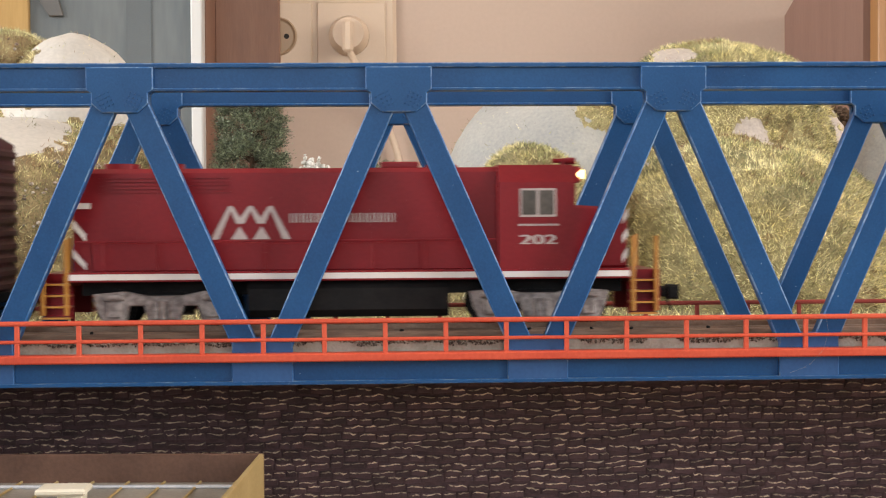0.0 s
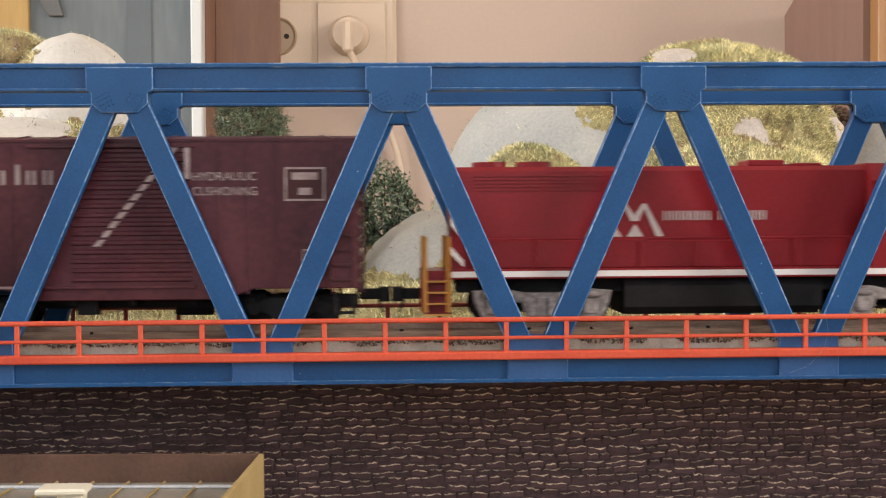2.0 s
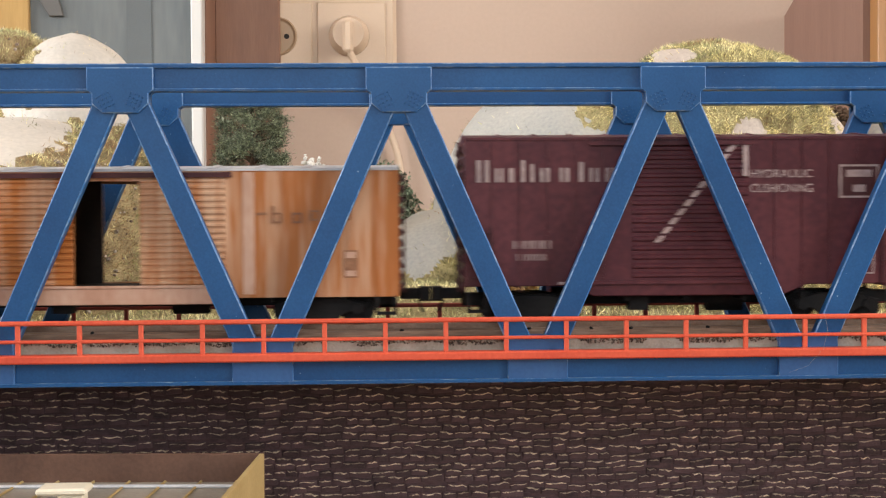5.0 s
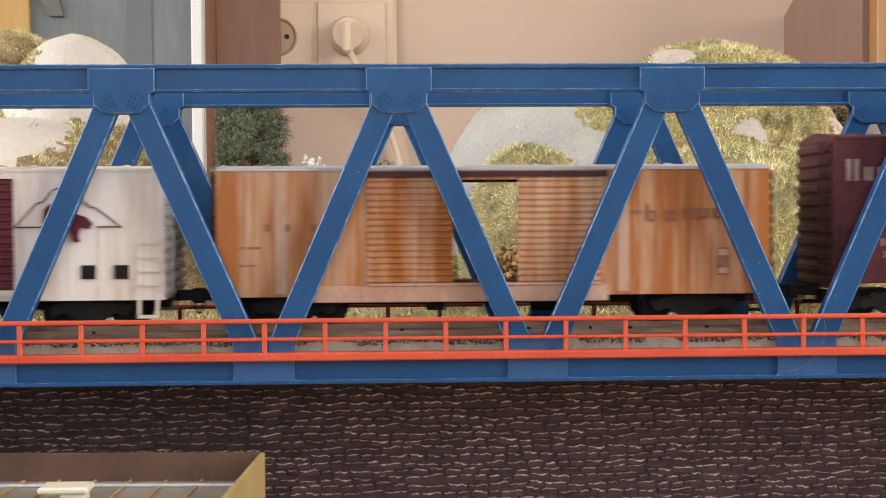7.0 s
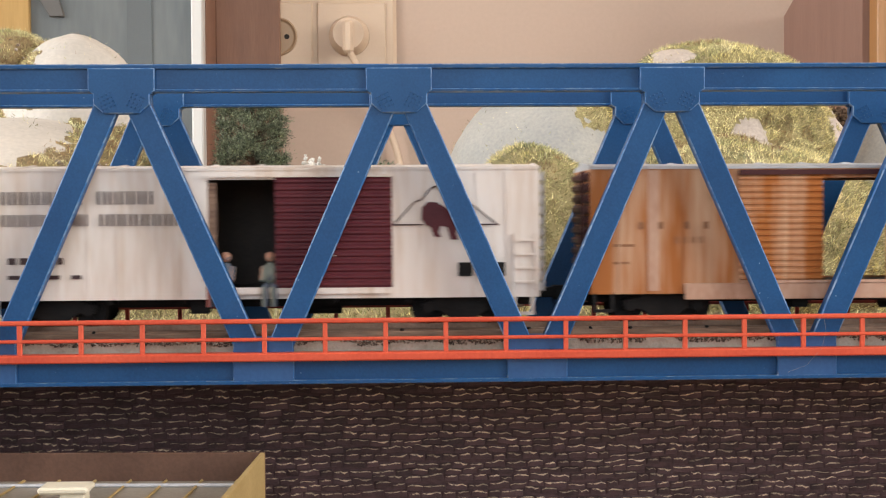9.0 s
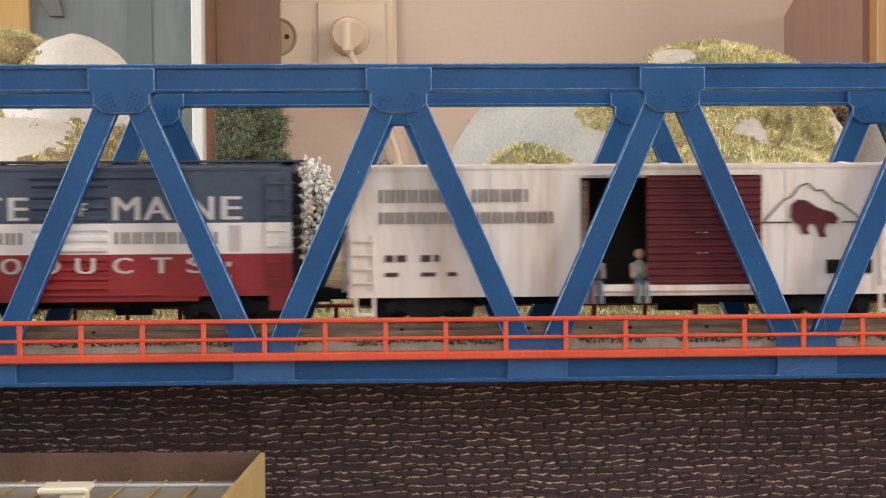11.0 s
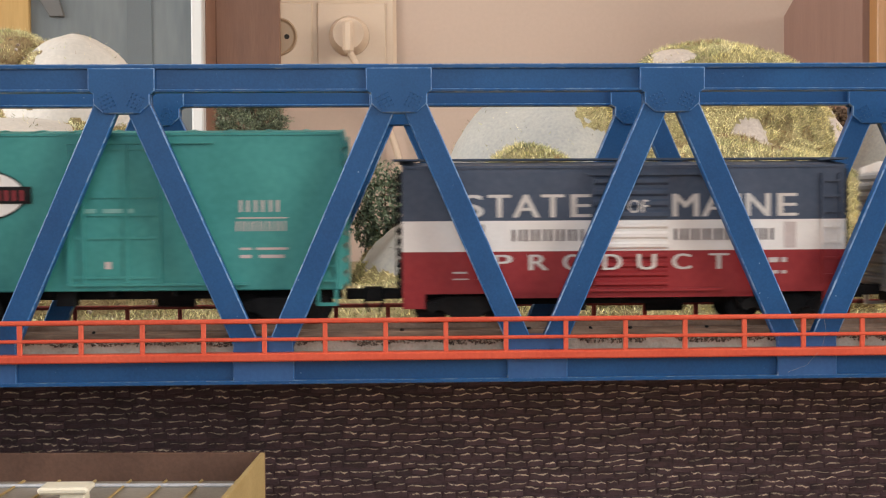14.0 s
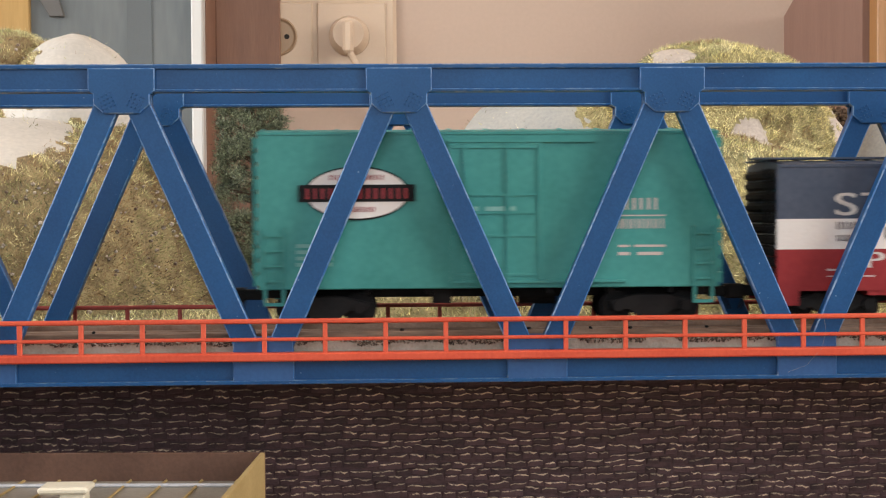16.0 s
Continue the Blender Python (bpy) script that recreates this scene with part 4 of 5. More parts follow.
def red_locomotive(x):
    c = car("dark red diesel locomotive with a white sill stripe", "locomotive", x)
    bm = B()
    box(bm, -0.0878, 0.0822, -0.0172, 0.0172, 0.0140, 0.0170, 0.0002)
    part("frame", bm, M["loco_red"], c)
    bm = B()
    for s in (-1, 1):
        box(bm, -0.0878, 0.0822, min(s * 0.0172, s * 0.0174), max(s * 0.0172, s * 0.0174), 0.0146, 0.0164)
    part("sill_stripe", bm, M["white_paint"], c, "white stripe along the sill")
    hood = B()
    prism_x(hood, [(-0.0112, 0.0170), (0.0112, 0.0170), (0.0112, 0.0470), (0.0098, 0.0484), (-0.0098, 0.0484), (-0.0112, 0.0470)], -0.0880, 0.0425)
    hd = part("long_hood", hood, M["loco_red"], c)
    for a, b, z in ((-0.082, -0.030, 0.0258), (-0.030, 0.018, 0.0254), (0.018, 0.0425, 0.0262)):
        part("battery_box", box(B(), a, b, -0.0121, 0.0121, 0.0170, z, 0.0003), M["loco_red"], c)
    # doors and louvres on the hood side
    for i in range(11):
        xx = -0.078 + i * 0.0102
        part("hood_door", box(B(), xx, xx + 0.0098, -0.01132, -0.0112, 0.0270, 0.0395), M["loco_red"], hd)
    bm = B()
    for i in range(5):
        z = 0.0410 + i * 0.0011
        box(bm, -0.080, -0.040, -0.0117, -0.0112, z, z + 0.0006)
    part("radiator_grille", bm, M["loco_red"], hd)
    for xx in (-0.075, -0.061):
        part("roof_fan", rod(B(), (xx, 0, 0.0484), (xx, 0, 0.0502), 0.0055, 20), M["loco_red"], hd)
    part("roof_hatch", box(B(), 0.0060, 0.0180, -0.0065, 0.0065, 0.0484, 0.0504, 0.0004), M["loco_red"], hd)
    part("roof_hatch", box(B(), 0.020, 0.030, -0.006, 0.006, 0.0484, 0.0494, 0.0003), M["loco_red"], hd)
    # cab and nose
    bm = B()
    prism_x(bm, [(-0.0168, 0.0170), (0.0168, 0.0170), (0.0168, 0.0435), (0.0118, 0.0490), (-0.0118, 0.0490), (-0.0168, 0.0435)], 0.0420, 0.0655)
    cab = part("cab", bm, M["loco_red"], c)
    bm = B()
    box(bm, 0.0485, 0.0596, -0.01705, -0.0167, 0.0329, 0.0416, 0.0001)
    part("window_frame", bm, M["letter_pale"], cab, "pale window frame")
    for a in (0.0491, 0.0544):
        bm = B()
        box(bm, a, a + 0.0045, -0.01715, -0.0170, 0.0336, 0.0410)
        part("window_pane", bm, M["window_dark"], cab, "dark cab window")
    bm = B()
    box(bm, 0.0655, 0.0657, -0.012, -0.003, 0.0375, 0.0430), box(bm, 0.0655, 0.0657, 0.003, 0.012, 0.0375, 0.0430)
    part("window_pane", bm, M["window_dark"], cab)
    bm = B()
    prism(bm, [(0.0655, 0.0170), (0.0825, 0.0170), (0.0825, 0.0340), (0.0815, 0.0355), (0.0655, 0.0366)], -0.0112, 0.0112, 0.0008)
    nose = part("nose", bm, M["loco_red"], c)
    bm = B()
    box(bm, 0.0655, 0.0690, -0.0045, 0.0045, 0.0435, 0.0488, 0.0006)
    part("headlight_housing", bm, M["loco_red"], cab)
    bm = B()
    for yy in (-0.0052, -0.0022, 0.0022):
        rod(bm, (0.0690, yy, 0.0462), (0.0697, yy, 0.0462), 0.0014, 14)
    ball(bm, (0.0687, -0.0050, 0.0462), 0.0010, 2)
    part("headlight", bm, M["lamp_glow"], cab, "lit warm white headlight")
    bm = B()
    rod(bm, (0.0600, -0.004, 0.0505), (0.0660, -0.004, 0.0505), 0.0007, 8), rod(bm, (0.0640, -0.002, 0.0505), (0.0675, -0.002, 0.0505), 0.0011, 8)
    box(bm, 0.0625, 0.0640, -0.005, -0.001, 0.0490, 0.0505)
    part("air_horn", bm, M["loco_red"], cab)
    # chevrons on the ends
    bm = B()
    for z in (0.0185, 0.0245, 0.0305):
        prism(bm, [(0.0808, z), (0.0826, z + 0.0025), (0.0826, z + 0.0050), (0.0808, z + 0.0025)], -0.0114, -0.0111)
    part("white_chevrons", bm, M["white_paint"], nose, "white slanted safety stripes")
    bm = B()
    prism(bm, [(-0.0878, 0.0330), (-0.0838, 0.0285), (-0.0838, 0.0260), (-0.0878, 0.0305)], -0.01235, -0.0121)
    prism(bm, [(-0.0878, 0.0240), (-0.0838, 0.0195), (-0.0838, 0.0175), (-0.0878, 0.0215)], -0.01235, -0.0121)
    box(bm, -0.0878, -0.0825, -0.0116, -0.0113, 0.0362, 0.0380)
    part("white_chevrons", bm, M["white_paint"], hd, "white slanted safety stripes")
    # emblem: a row of three peaks
    zig = [(-0.0448, 0.0266), (-0.0399, 0.0368), (-0.0370, 0.0314), (-0.0338, 0.0368), (-0.0307, 0.0314), (-0.0277, 0.0368), (-0.0228, 0.0266)]
    em = None
    for (a, b), (e, f) in zip(zig, zig[1:]):
        w = 0.0012
        w0, w1 = (w * 0.5, w) if b > f else (w, w * 0.5)
        bm = prism(B(), [(a - w0, b), (a + w0, b), (e + w1, f), (e - w1, f)], -0.01175, -0.01155)
        if em:
            part("peak_stroke", bm, M["letter_pale"], em)
        else:
            em = part("emblem", bm, M["letter_pale"], c, "pale zigzag mountain emblem")
    for a in (-0.0398, -0.0331):
        part("foothill", prism(B(), [(a, 0.0266), (a + 0.0026, 0.0306), (a + 0.0052, 0.0266)], -0.01172, -0.01155), M["letter_pale"], em)
    letter_bars(row(-0.0218, 7, 0.0017, 0.0005) + row(-0.0045, 7, 0.0017, 0.0005), 0.0316, 0.0345, -0.01165, M["letter_pale"], hd)
    lettering("road_number", "202", 0.0486, 0.0596, 0.0246, 0.0275, -0.01695, M["letter_pale"], cab, 0.0003)
    bars("small_letters", row(0.0480, 8, 0.0012, 0.0004), 0.0302, 0.0308, -0.01695, M["letter_pale"], cab)
    # tank, trucks, ends
    bm = B()
    prism_x(bm, [(-0.0130, 0.0140), (0.0130, 0.0140), (0.0155, 0.0115), (0.0155, 0.0050), (0.0125, 0.0026), (-0.0125, 0.0026), (-0.0155, 0.0050), (-0.0155, 0.0115)], -0.0345, 0.0268)
    part("fuel_tank", bm, M["black"], c, "black fuel tank")
    bm = B()
    box(bm, -0.086, 0.081, -0.009, 0.009, 0.0095, 0.0140)
    part("chassis", bm, M["black"], c)
    for cx in (-0.0600, 0.0545):
        t = part("truck", box(B(), cx - 0.006, cx + 0.006, -0.0118, 0.0118, 0.0040, 0.0105, 0.0004), M["black"], c, "grey locomotive truck")
        for s in (-1, 1):
            bm = B()
            y0, y1 = min(s * 0.0118, s * 0.0150), max(s * 0.0118, s * 0.0150)
            prism(bm, [(cx - 0.0215, 0.0102), (cx - 0.0205, 0.0060), (cx - 0.0185, 0.0018), (cx - 0.0118, 0.0018), (cx - 0.0105, 0.0066), (cx - 0.0060, 0.0066), (cx - 0.0048, 0.0018), (cx + 0.0048, 0.0018), (cx + 0.0060, 0.0066), (cx + 0.0105, 0.0066), (cx + 0.0118, 0.0018), (cx + 0.0185, 0.0018), (cx + 0.0205, 0.0060), (cx + 0.0215, 0.0102), (cx + 0.012, 0.0110), (cx + 0.005, 0.0096), (cx - 0.005, 0.0096), (cx - 0.012, 0.0110)], y0, y1, 0.0004)
            sf = part("side_frame", bm, M["truck_grey"], t, "grey cast side frame")
            for e in (-0.0150, 0.0150):
                part("journal_box", box(B(), cx + e - 0.0021, cx + e + 0.0021, min(s * 0.0150, s * 0.0159), max(s * 0.0150, s * 0.0159), 0.0030, 0.0078, 0.0004), M["truck_grey"], t)
                rodb = rod(B(), (cx + e - 0.003, s * 0.0156, 0.0092), (cx + e + 0.003, s * 0.0156, 0.0092), 0.0010, 10)
                part("brake_cylinder", rodb, M["truck_grey"], t)
            for e in (-0.0024, 0, 0.0024):
                part("spring", rod(B(), (cx + e, s * 0.0153, 0.0026), (cx + e, s * 0.0153, 0.0080), 0.0010, 10), M["truck_grey"], t)
        for e in (-0.0155, 0.0155):
            wheelset(t, cx + e, 0.0058)
    for d, xe in ((-1, -0.0878), (1, 0.0822)):
        x2 = xe + d * 0.0085
        xa, xb = min(xe, x2), max(xe, x2)
        st = part("end_platform", box(B(), xa, xb, -0.0125, 0.0125, 0.0125, 0.0165), M["loco_red"], c, "dark red end platform with boarding steps")
        part("pilot_plate", box(B(), min(x2, x2 + d * 0.0008), max(x2, x2 + d * 0.0008), -0.0165, 0.0165, 0.0040, 0.0165), M["loco_red"], st)
        for s in (-1, 1):
            part("step_side", box(B(), xa, xb, min(s * 0.0122, s * 0.0128), max(s * 0.0122, s * 0.0128), 0.0030, 0.0165), M["loco_red"], st)
            for i in range(4):
                z = 0.0035 + i * 0.0034
                part("step", box(B(), xa, xb, min(s * 0.0128, s * 0.0166), max(s * 0.0128, s * 0.0166), z - 0.0006, z), M["loco_red"], st)
                part("step_edge", box(B(), xa, xb, min(s * 0.0166, s * 0.0170), max(s * 0.0166, s * 0.0170), z - 0.0006, z), M["yellow"], st, "yellow step edge")
            for xx in (xe + d * 0.0010, x2 - d * 0.0004):
                part("grab_rail", rod(B(), (xx, s * 0.0168, 0.0040), (xx, s * 0.0168, 0.0270), 0.0007, 8), M["yellow"], st, "yellow grab rail")
        coupler(c, x2, d)
    bm = B()
    for xx in np.linspace(-0.078, 0.036, 8):
        rod(bm, (xx, -0.0168, 0.0165), (xx, -0.0168, 0.0262), 0.00032, 6)
    rod(bm, (-0.086, -0.0168, 0.0262), (0.041, -0.0168, 0.0262), 0.00028, 6)
    part("walkway_rail", bm, M["loco_red"], c)
    return c


def tall_brown_car(x):
    c = car("tall reddish-brown boxcar with a ribbed door and diagonal stripe", "boxcar", x)
    h = 0.0687
    closed_body(c, h, 0.0085, 0.0568, M["oxide"], 0.0032, 0.0395, 0.008)
    roof_part(c, h, 0.0575, M["oxide"])
    underframe(c, h, 0.0088)
    bm = ribbed_door(B(), -0.0170, 0.0185, 0.0135, 0.0550, 15, -SIDE, 0.0005)
    for z in (0.0122, 0.0546):
        part("door_track", box(B(), -0.030, 0.020, -SIDE - 0.0012, -SIDE, z, z + 0.0011), M["oxide"], c)
    part("door", bm, M["oxide"], c, "ribbed sliding door")
    bm = B()
    step = 0.0415 / 15
    for i in range(4, 15):
        z0, z1 = 0.0135 + step * (i + 0.10), 0.0135 + step * (i + 0.84)
        xa, xb = -0.0105 + (z0 - 0.0252) * 0.80, -0.0105 + (z1 - 0.0252) * 0.80
        prism(bm, [(xa, z0), (xa + 0.0021, z0), (xb + 0.0021, z1), (xb, z1)], -SIDE - 0.00062, -SIDE - 0.0005)
    box(bm, 0.0168, 0.0184, -SIDE - 0.00085, -SIDE - 0.0007, 0.0450, 0.0550)
    part("diagonal_stripe", bm, M["letter_worn"], c, "worn white diagonal stripe on the door")
    panel_posts(c, [-0.060, -0.0515, -0.043, -0.0345, -0.026, 0.027, 0.0355, 0.044, 0.0525, 0.061], 0.010, 0.0562, M["oxide"], 0.0005)
    for a, b, z, n in ((-0.0649, -0.0610, 0.0502, 2), (-0.0592, -0.0567, 0.0478, 2), (-0.0550, -0.0535, 0.0478, 1), (-0.0513, -0.0501, 0.0502, 1), (-0.0485, -0.0473, 0.0490, 1),
                       (-0.0455, -0.0426, 0.0478, 2), (-0.0395, -0.0366, 0.0478, 2), (-0.0336, -0.0322, 0.0496, 1), (-0.0304, -0.0275, 0.0478, 2), (-0.0254, -0.0225, 0.0478, 2)):
        bars("letter_bar", strokes([(a, b)], 0.36) if n == 2 else [(a, b)], 0.0435, z, Y - 0.0003, M["letter_worn"], c)
    letter_bars(row(-0.0538, 4, 0.0024, 0.0007), 0.0232, 0.0257, Y, M["letter_worn"], c)
    letter_bars(row(-0.0528, 5, 0.0014, 0.0005), 0.0196, 0.0216, Y, M["letter_worn"], c)
    lettering("side_lettering", "HYDRAULIC", 0.0192, 0.0384, 0.0445, 0.0470, Y - 0.0003, M["letter_worn"], c)
    lettering("side_lettering", "CUSHIONING", 0.0192, 0.0384, 0.0400, 0.0426, Y - 0.0003, M["letter_worn"], c)
    bm = B()
    for a, b, z0, z1 in ((0.0468, 0.0590, 0.0478, 0.0484), (0.0468, 0.0590, 0.0382, 0.0388), (0.0468, 0.0474, 0.0382, 0.0484), (0.0584, 0.0590, 0.0382, 0.0484), (0.0490, 0.0568, 0.0446, 0.0468), (0.0510, 0.0548, 0.0400, 0.0422),
                         (0.0520, 0.0575, 0.0232, 0.0236), (0.0520, 0.0575, 0.0190, 0.0194), (0.0520, 0.0575, 0.0148, 0.0152), (0.0520, 0.0524, 0.0148, 0.0236), (0.0571, 0.0575, 0.0148, 0.0236)):
        box(bm, a, b, Y - 0.0004, Y - 0.0002, z0, z1)
    part("emblem_field", box(B(), 0.0468, 0.0590, Y - 0.0002, Y, 0.0382, 0.0484), M["oxide_dark"], c, "dark field of the square emblem")
    part("emblem_frame", bm, M["letter_worn"], c)
    bm = B()
    box(bm, -0.040, -0.034, Y - 0.0001, Y, 0.0122, 0.0130)
    part("paint_wear", bm, M["letter_worn"], c)
    for s in (-1, 1):
        car_end(c, s * h, s, 0.010, 0.056, M["oxide_dark"])
        stirrup(c, s * (h - 0.004), 0.0098, M["black"])
        coupler(c, s * h, s)
        freight_truck(c, s * (h - 0.0215))
    ladder(c, -h + 0.005, 0.012, 0.030, 4, M["oxide_dark"]), ladder(c, h - 0.005, 0.012, 0.030, 4, M["oxide_dark"])
    return c


def open_body(c, half, z0, z1, a, b, material, inner, back):
    """Hollow car body with a doorway from a to b in the near side and one in the far side."""
    t = 0.001
    for s in (-1, 1):
        y0, y1 = min(s * SIDE, s * (SIDE - t)), max(s * SIDE, s * (SIDE - t))
        p, q = (a, b) if s < 0 else back
        part("side_panel", box(B(), -half, p, y0, y1, z0, z1), material, c), part("side_panel", box(B(), q, half, y0, y1, z0, z1), material, c)
        part("door_header", box(B(), p, q, y0, y1, z1 - 0.003, z1), material, c), part("door_sill", box(B(), p, q, y0, y1, z0, z0 + 0.0035), material, c)
    for s in (-1, 1):
        part("end_panel", box(B(), min(s * half, s * (half - t)), max(s * half, s * (half - t)), -SIDE + t, SIDE - t, z0, z1), material, c)
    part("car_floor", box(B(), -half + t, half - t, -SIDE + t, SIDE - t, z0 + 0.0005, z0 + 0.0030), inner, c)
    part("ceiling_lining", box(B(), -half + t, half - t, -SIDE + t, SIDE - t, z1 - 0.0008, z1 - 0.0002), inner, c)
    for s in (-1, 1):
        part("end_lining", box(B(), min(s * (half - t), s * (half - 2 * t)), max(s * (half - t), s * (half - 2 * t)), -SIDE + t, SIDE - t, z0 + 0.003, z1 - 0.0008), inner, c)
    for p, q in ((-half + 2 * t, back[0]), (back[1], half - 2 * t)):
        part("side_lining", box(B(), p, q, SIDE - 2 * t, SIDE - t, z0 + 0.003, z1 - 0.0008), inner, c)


def orange_car(x):
    c = car("weathered orange boxcar with half-open ribbed double doors", "boxcar", x)
    h = 0.0850
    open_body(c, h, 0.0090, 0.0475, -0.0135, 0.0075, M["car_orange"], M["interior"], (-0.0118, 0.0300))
    roof_part(c, h, 0.0486, M["roof_silver"], 0.001)
    underframe(c, h, 0.0092)
    part("door", ribbed_door(B(), -0.0390, -0.0130, 0.0128, 0.0455, 17, -SIDE - 0.0006, 0.0004), M["car_orange"], c, "ribbed orange sliding door")
    part("door", ribbed_door(B(), 0.0070, 0.0325, 0.0128, 0.0455, 17, -SIDE - 0.0006, 0.0004), M["car_orange"], c, "ribbed orange sliding door")
    bm = B()
    box(bm, -0.0390, 0.0345, -SIDE - 0.0016, -SIDE, 0.0455, 0.0470)
    part("door_track", bm, M["oxide_dark"], c, "dark door track")
    bm = B()
    box(bm, -0.0560, 0.0345, -SIDE - 0.0012, -SIDE, 0.0072, 0.0122, 0.0002)
    box(bm, -0.0390, 0.0325, -SIDE - 0.0016, -SIDE - 0.0006, 0.0122, 0.0130)
    part("side_sill", bm, M["sill_pink"], c, "faded pinkish side sill")
    # wide pale posts that draw weathering streaks down the side
    panel_posts(c, [-0.0655, 0.0395], 0.010, 0.0470, M["sill_pink"], 0.0035)
    panel_posts(c, [-0.0760, -0.0560, -0.0475, 0.0500, 0.0600, 0.0700, 0.0780], 0.010, 0.0470, M["car_orange"], 0.0005)
    bars("letter_bar", [(0.0418, 0.0450)], 0.0340, 0.0348, Y - 0.0003, M["letter_faded"], c)
    for a, z0, z1 in ((0.0465, 0.0315, 0.0368), (0.0525, 0.0315, 0.0348), (0.0580, 0.0322, 0.0345), (0.0625, 0.0322, 0.0345), (0.0672, 0.0322, 0.0348)):
        bm = B()
        box(bm, a, a + 0.0008, Y - 0.0004, Y, z0, z1), box(bm, a, a + 0.0030, Y - 0.0004, Y, z0, z0 + 0.0006), box(bm, a + 0.0024, a + 0.0031, Y - 0.0004, Y, z0, z0 + 0.0030), box(bm, a, a + 0.0030, Y - 0.0004, Y, z0 + 0.0026, z0 + 0.0032)
        part("letter_stroke", bm, M["letter_faded"], c)
    for a in (-0.0700, -0.0640, -0.0560, -0.0500):
        bars("letter_bar", [(a, a + 0.0014)], 0.0290, 0.0312, Y - 0.0003, M["letter_faded"], c)
    letter_bars(row(-0.0590, 4, 0.0013, 0.0012), 0.0245, 0.0266, Y - 0.0003, M["letter_faded"], c)
    bars("letter_bar", [(-0.078, -0.0715)], 0.0236, 0.0244, Y, M["letter_faded"], c)
    bars("letter_bar", [(-0.078, -0.0730)], 0.0182, 0.0190, Y, M["letter_faded"], c)
    bm = B()
    box(bm, 0.0682, 0.0724, Y - 0.0002, Y, 0.0148, 0.0232)
    part("data_panel", bm, M["letter_faded"], c)
    bars("letter_bar", [(0.0687, 0.0719)], 0.0208, 0.0227, Y - 0.0003, M["sill_pink"], c)
    bars("letter_bar", [(0.0687, 0.0719)], 0.0153, 0.0170, Y - 0.0003, M["sill_pink"], c)
    for s in (-1, 1):
        car_end(c, s * h, s, 0.010, 0.0470, M["oxide_dark"])
        stirrup(c, s * (h - 0.004), 0.0095, M["black"])
        coupler(c, s * h, s)
        freight_truck(c, s * (h - 0.0235))
    return c


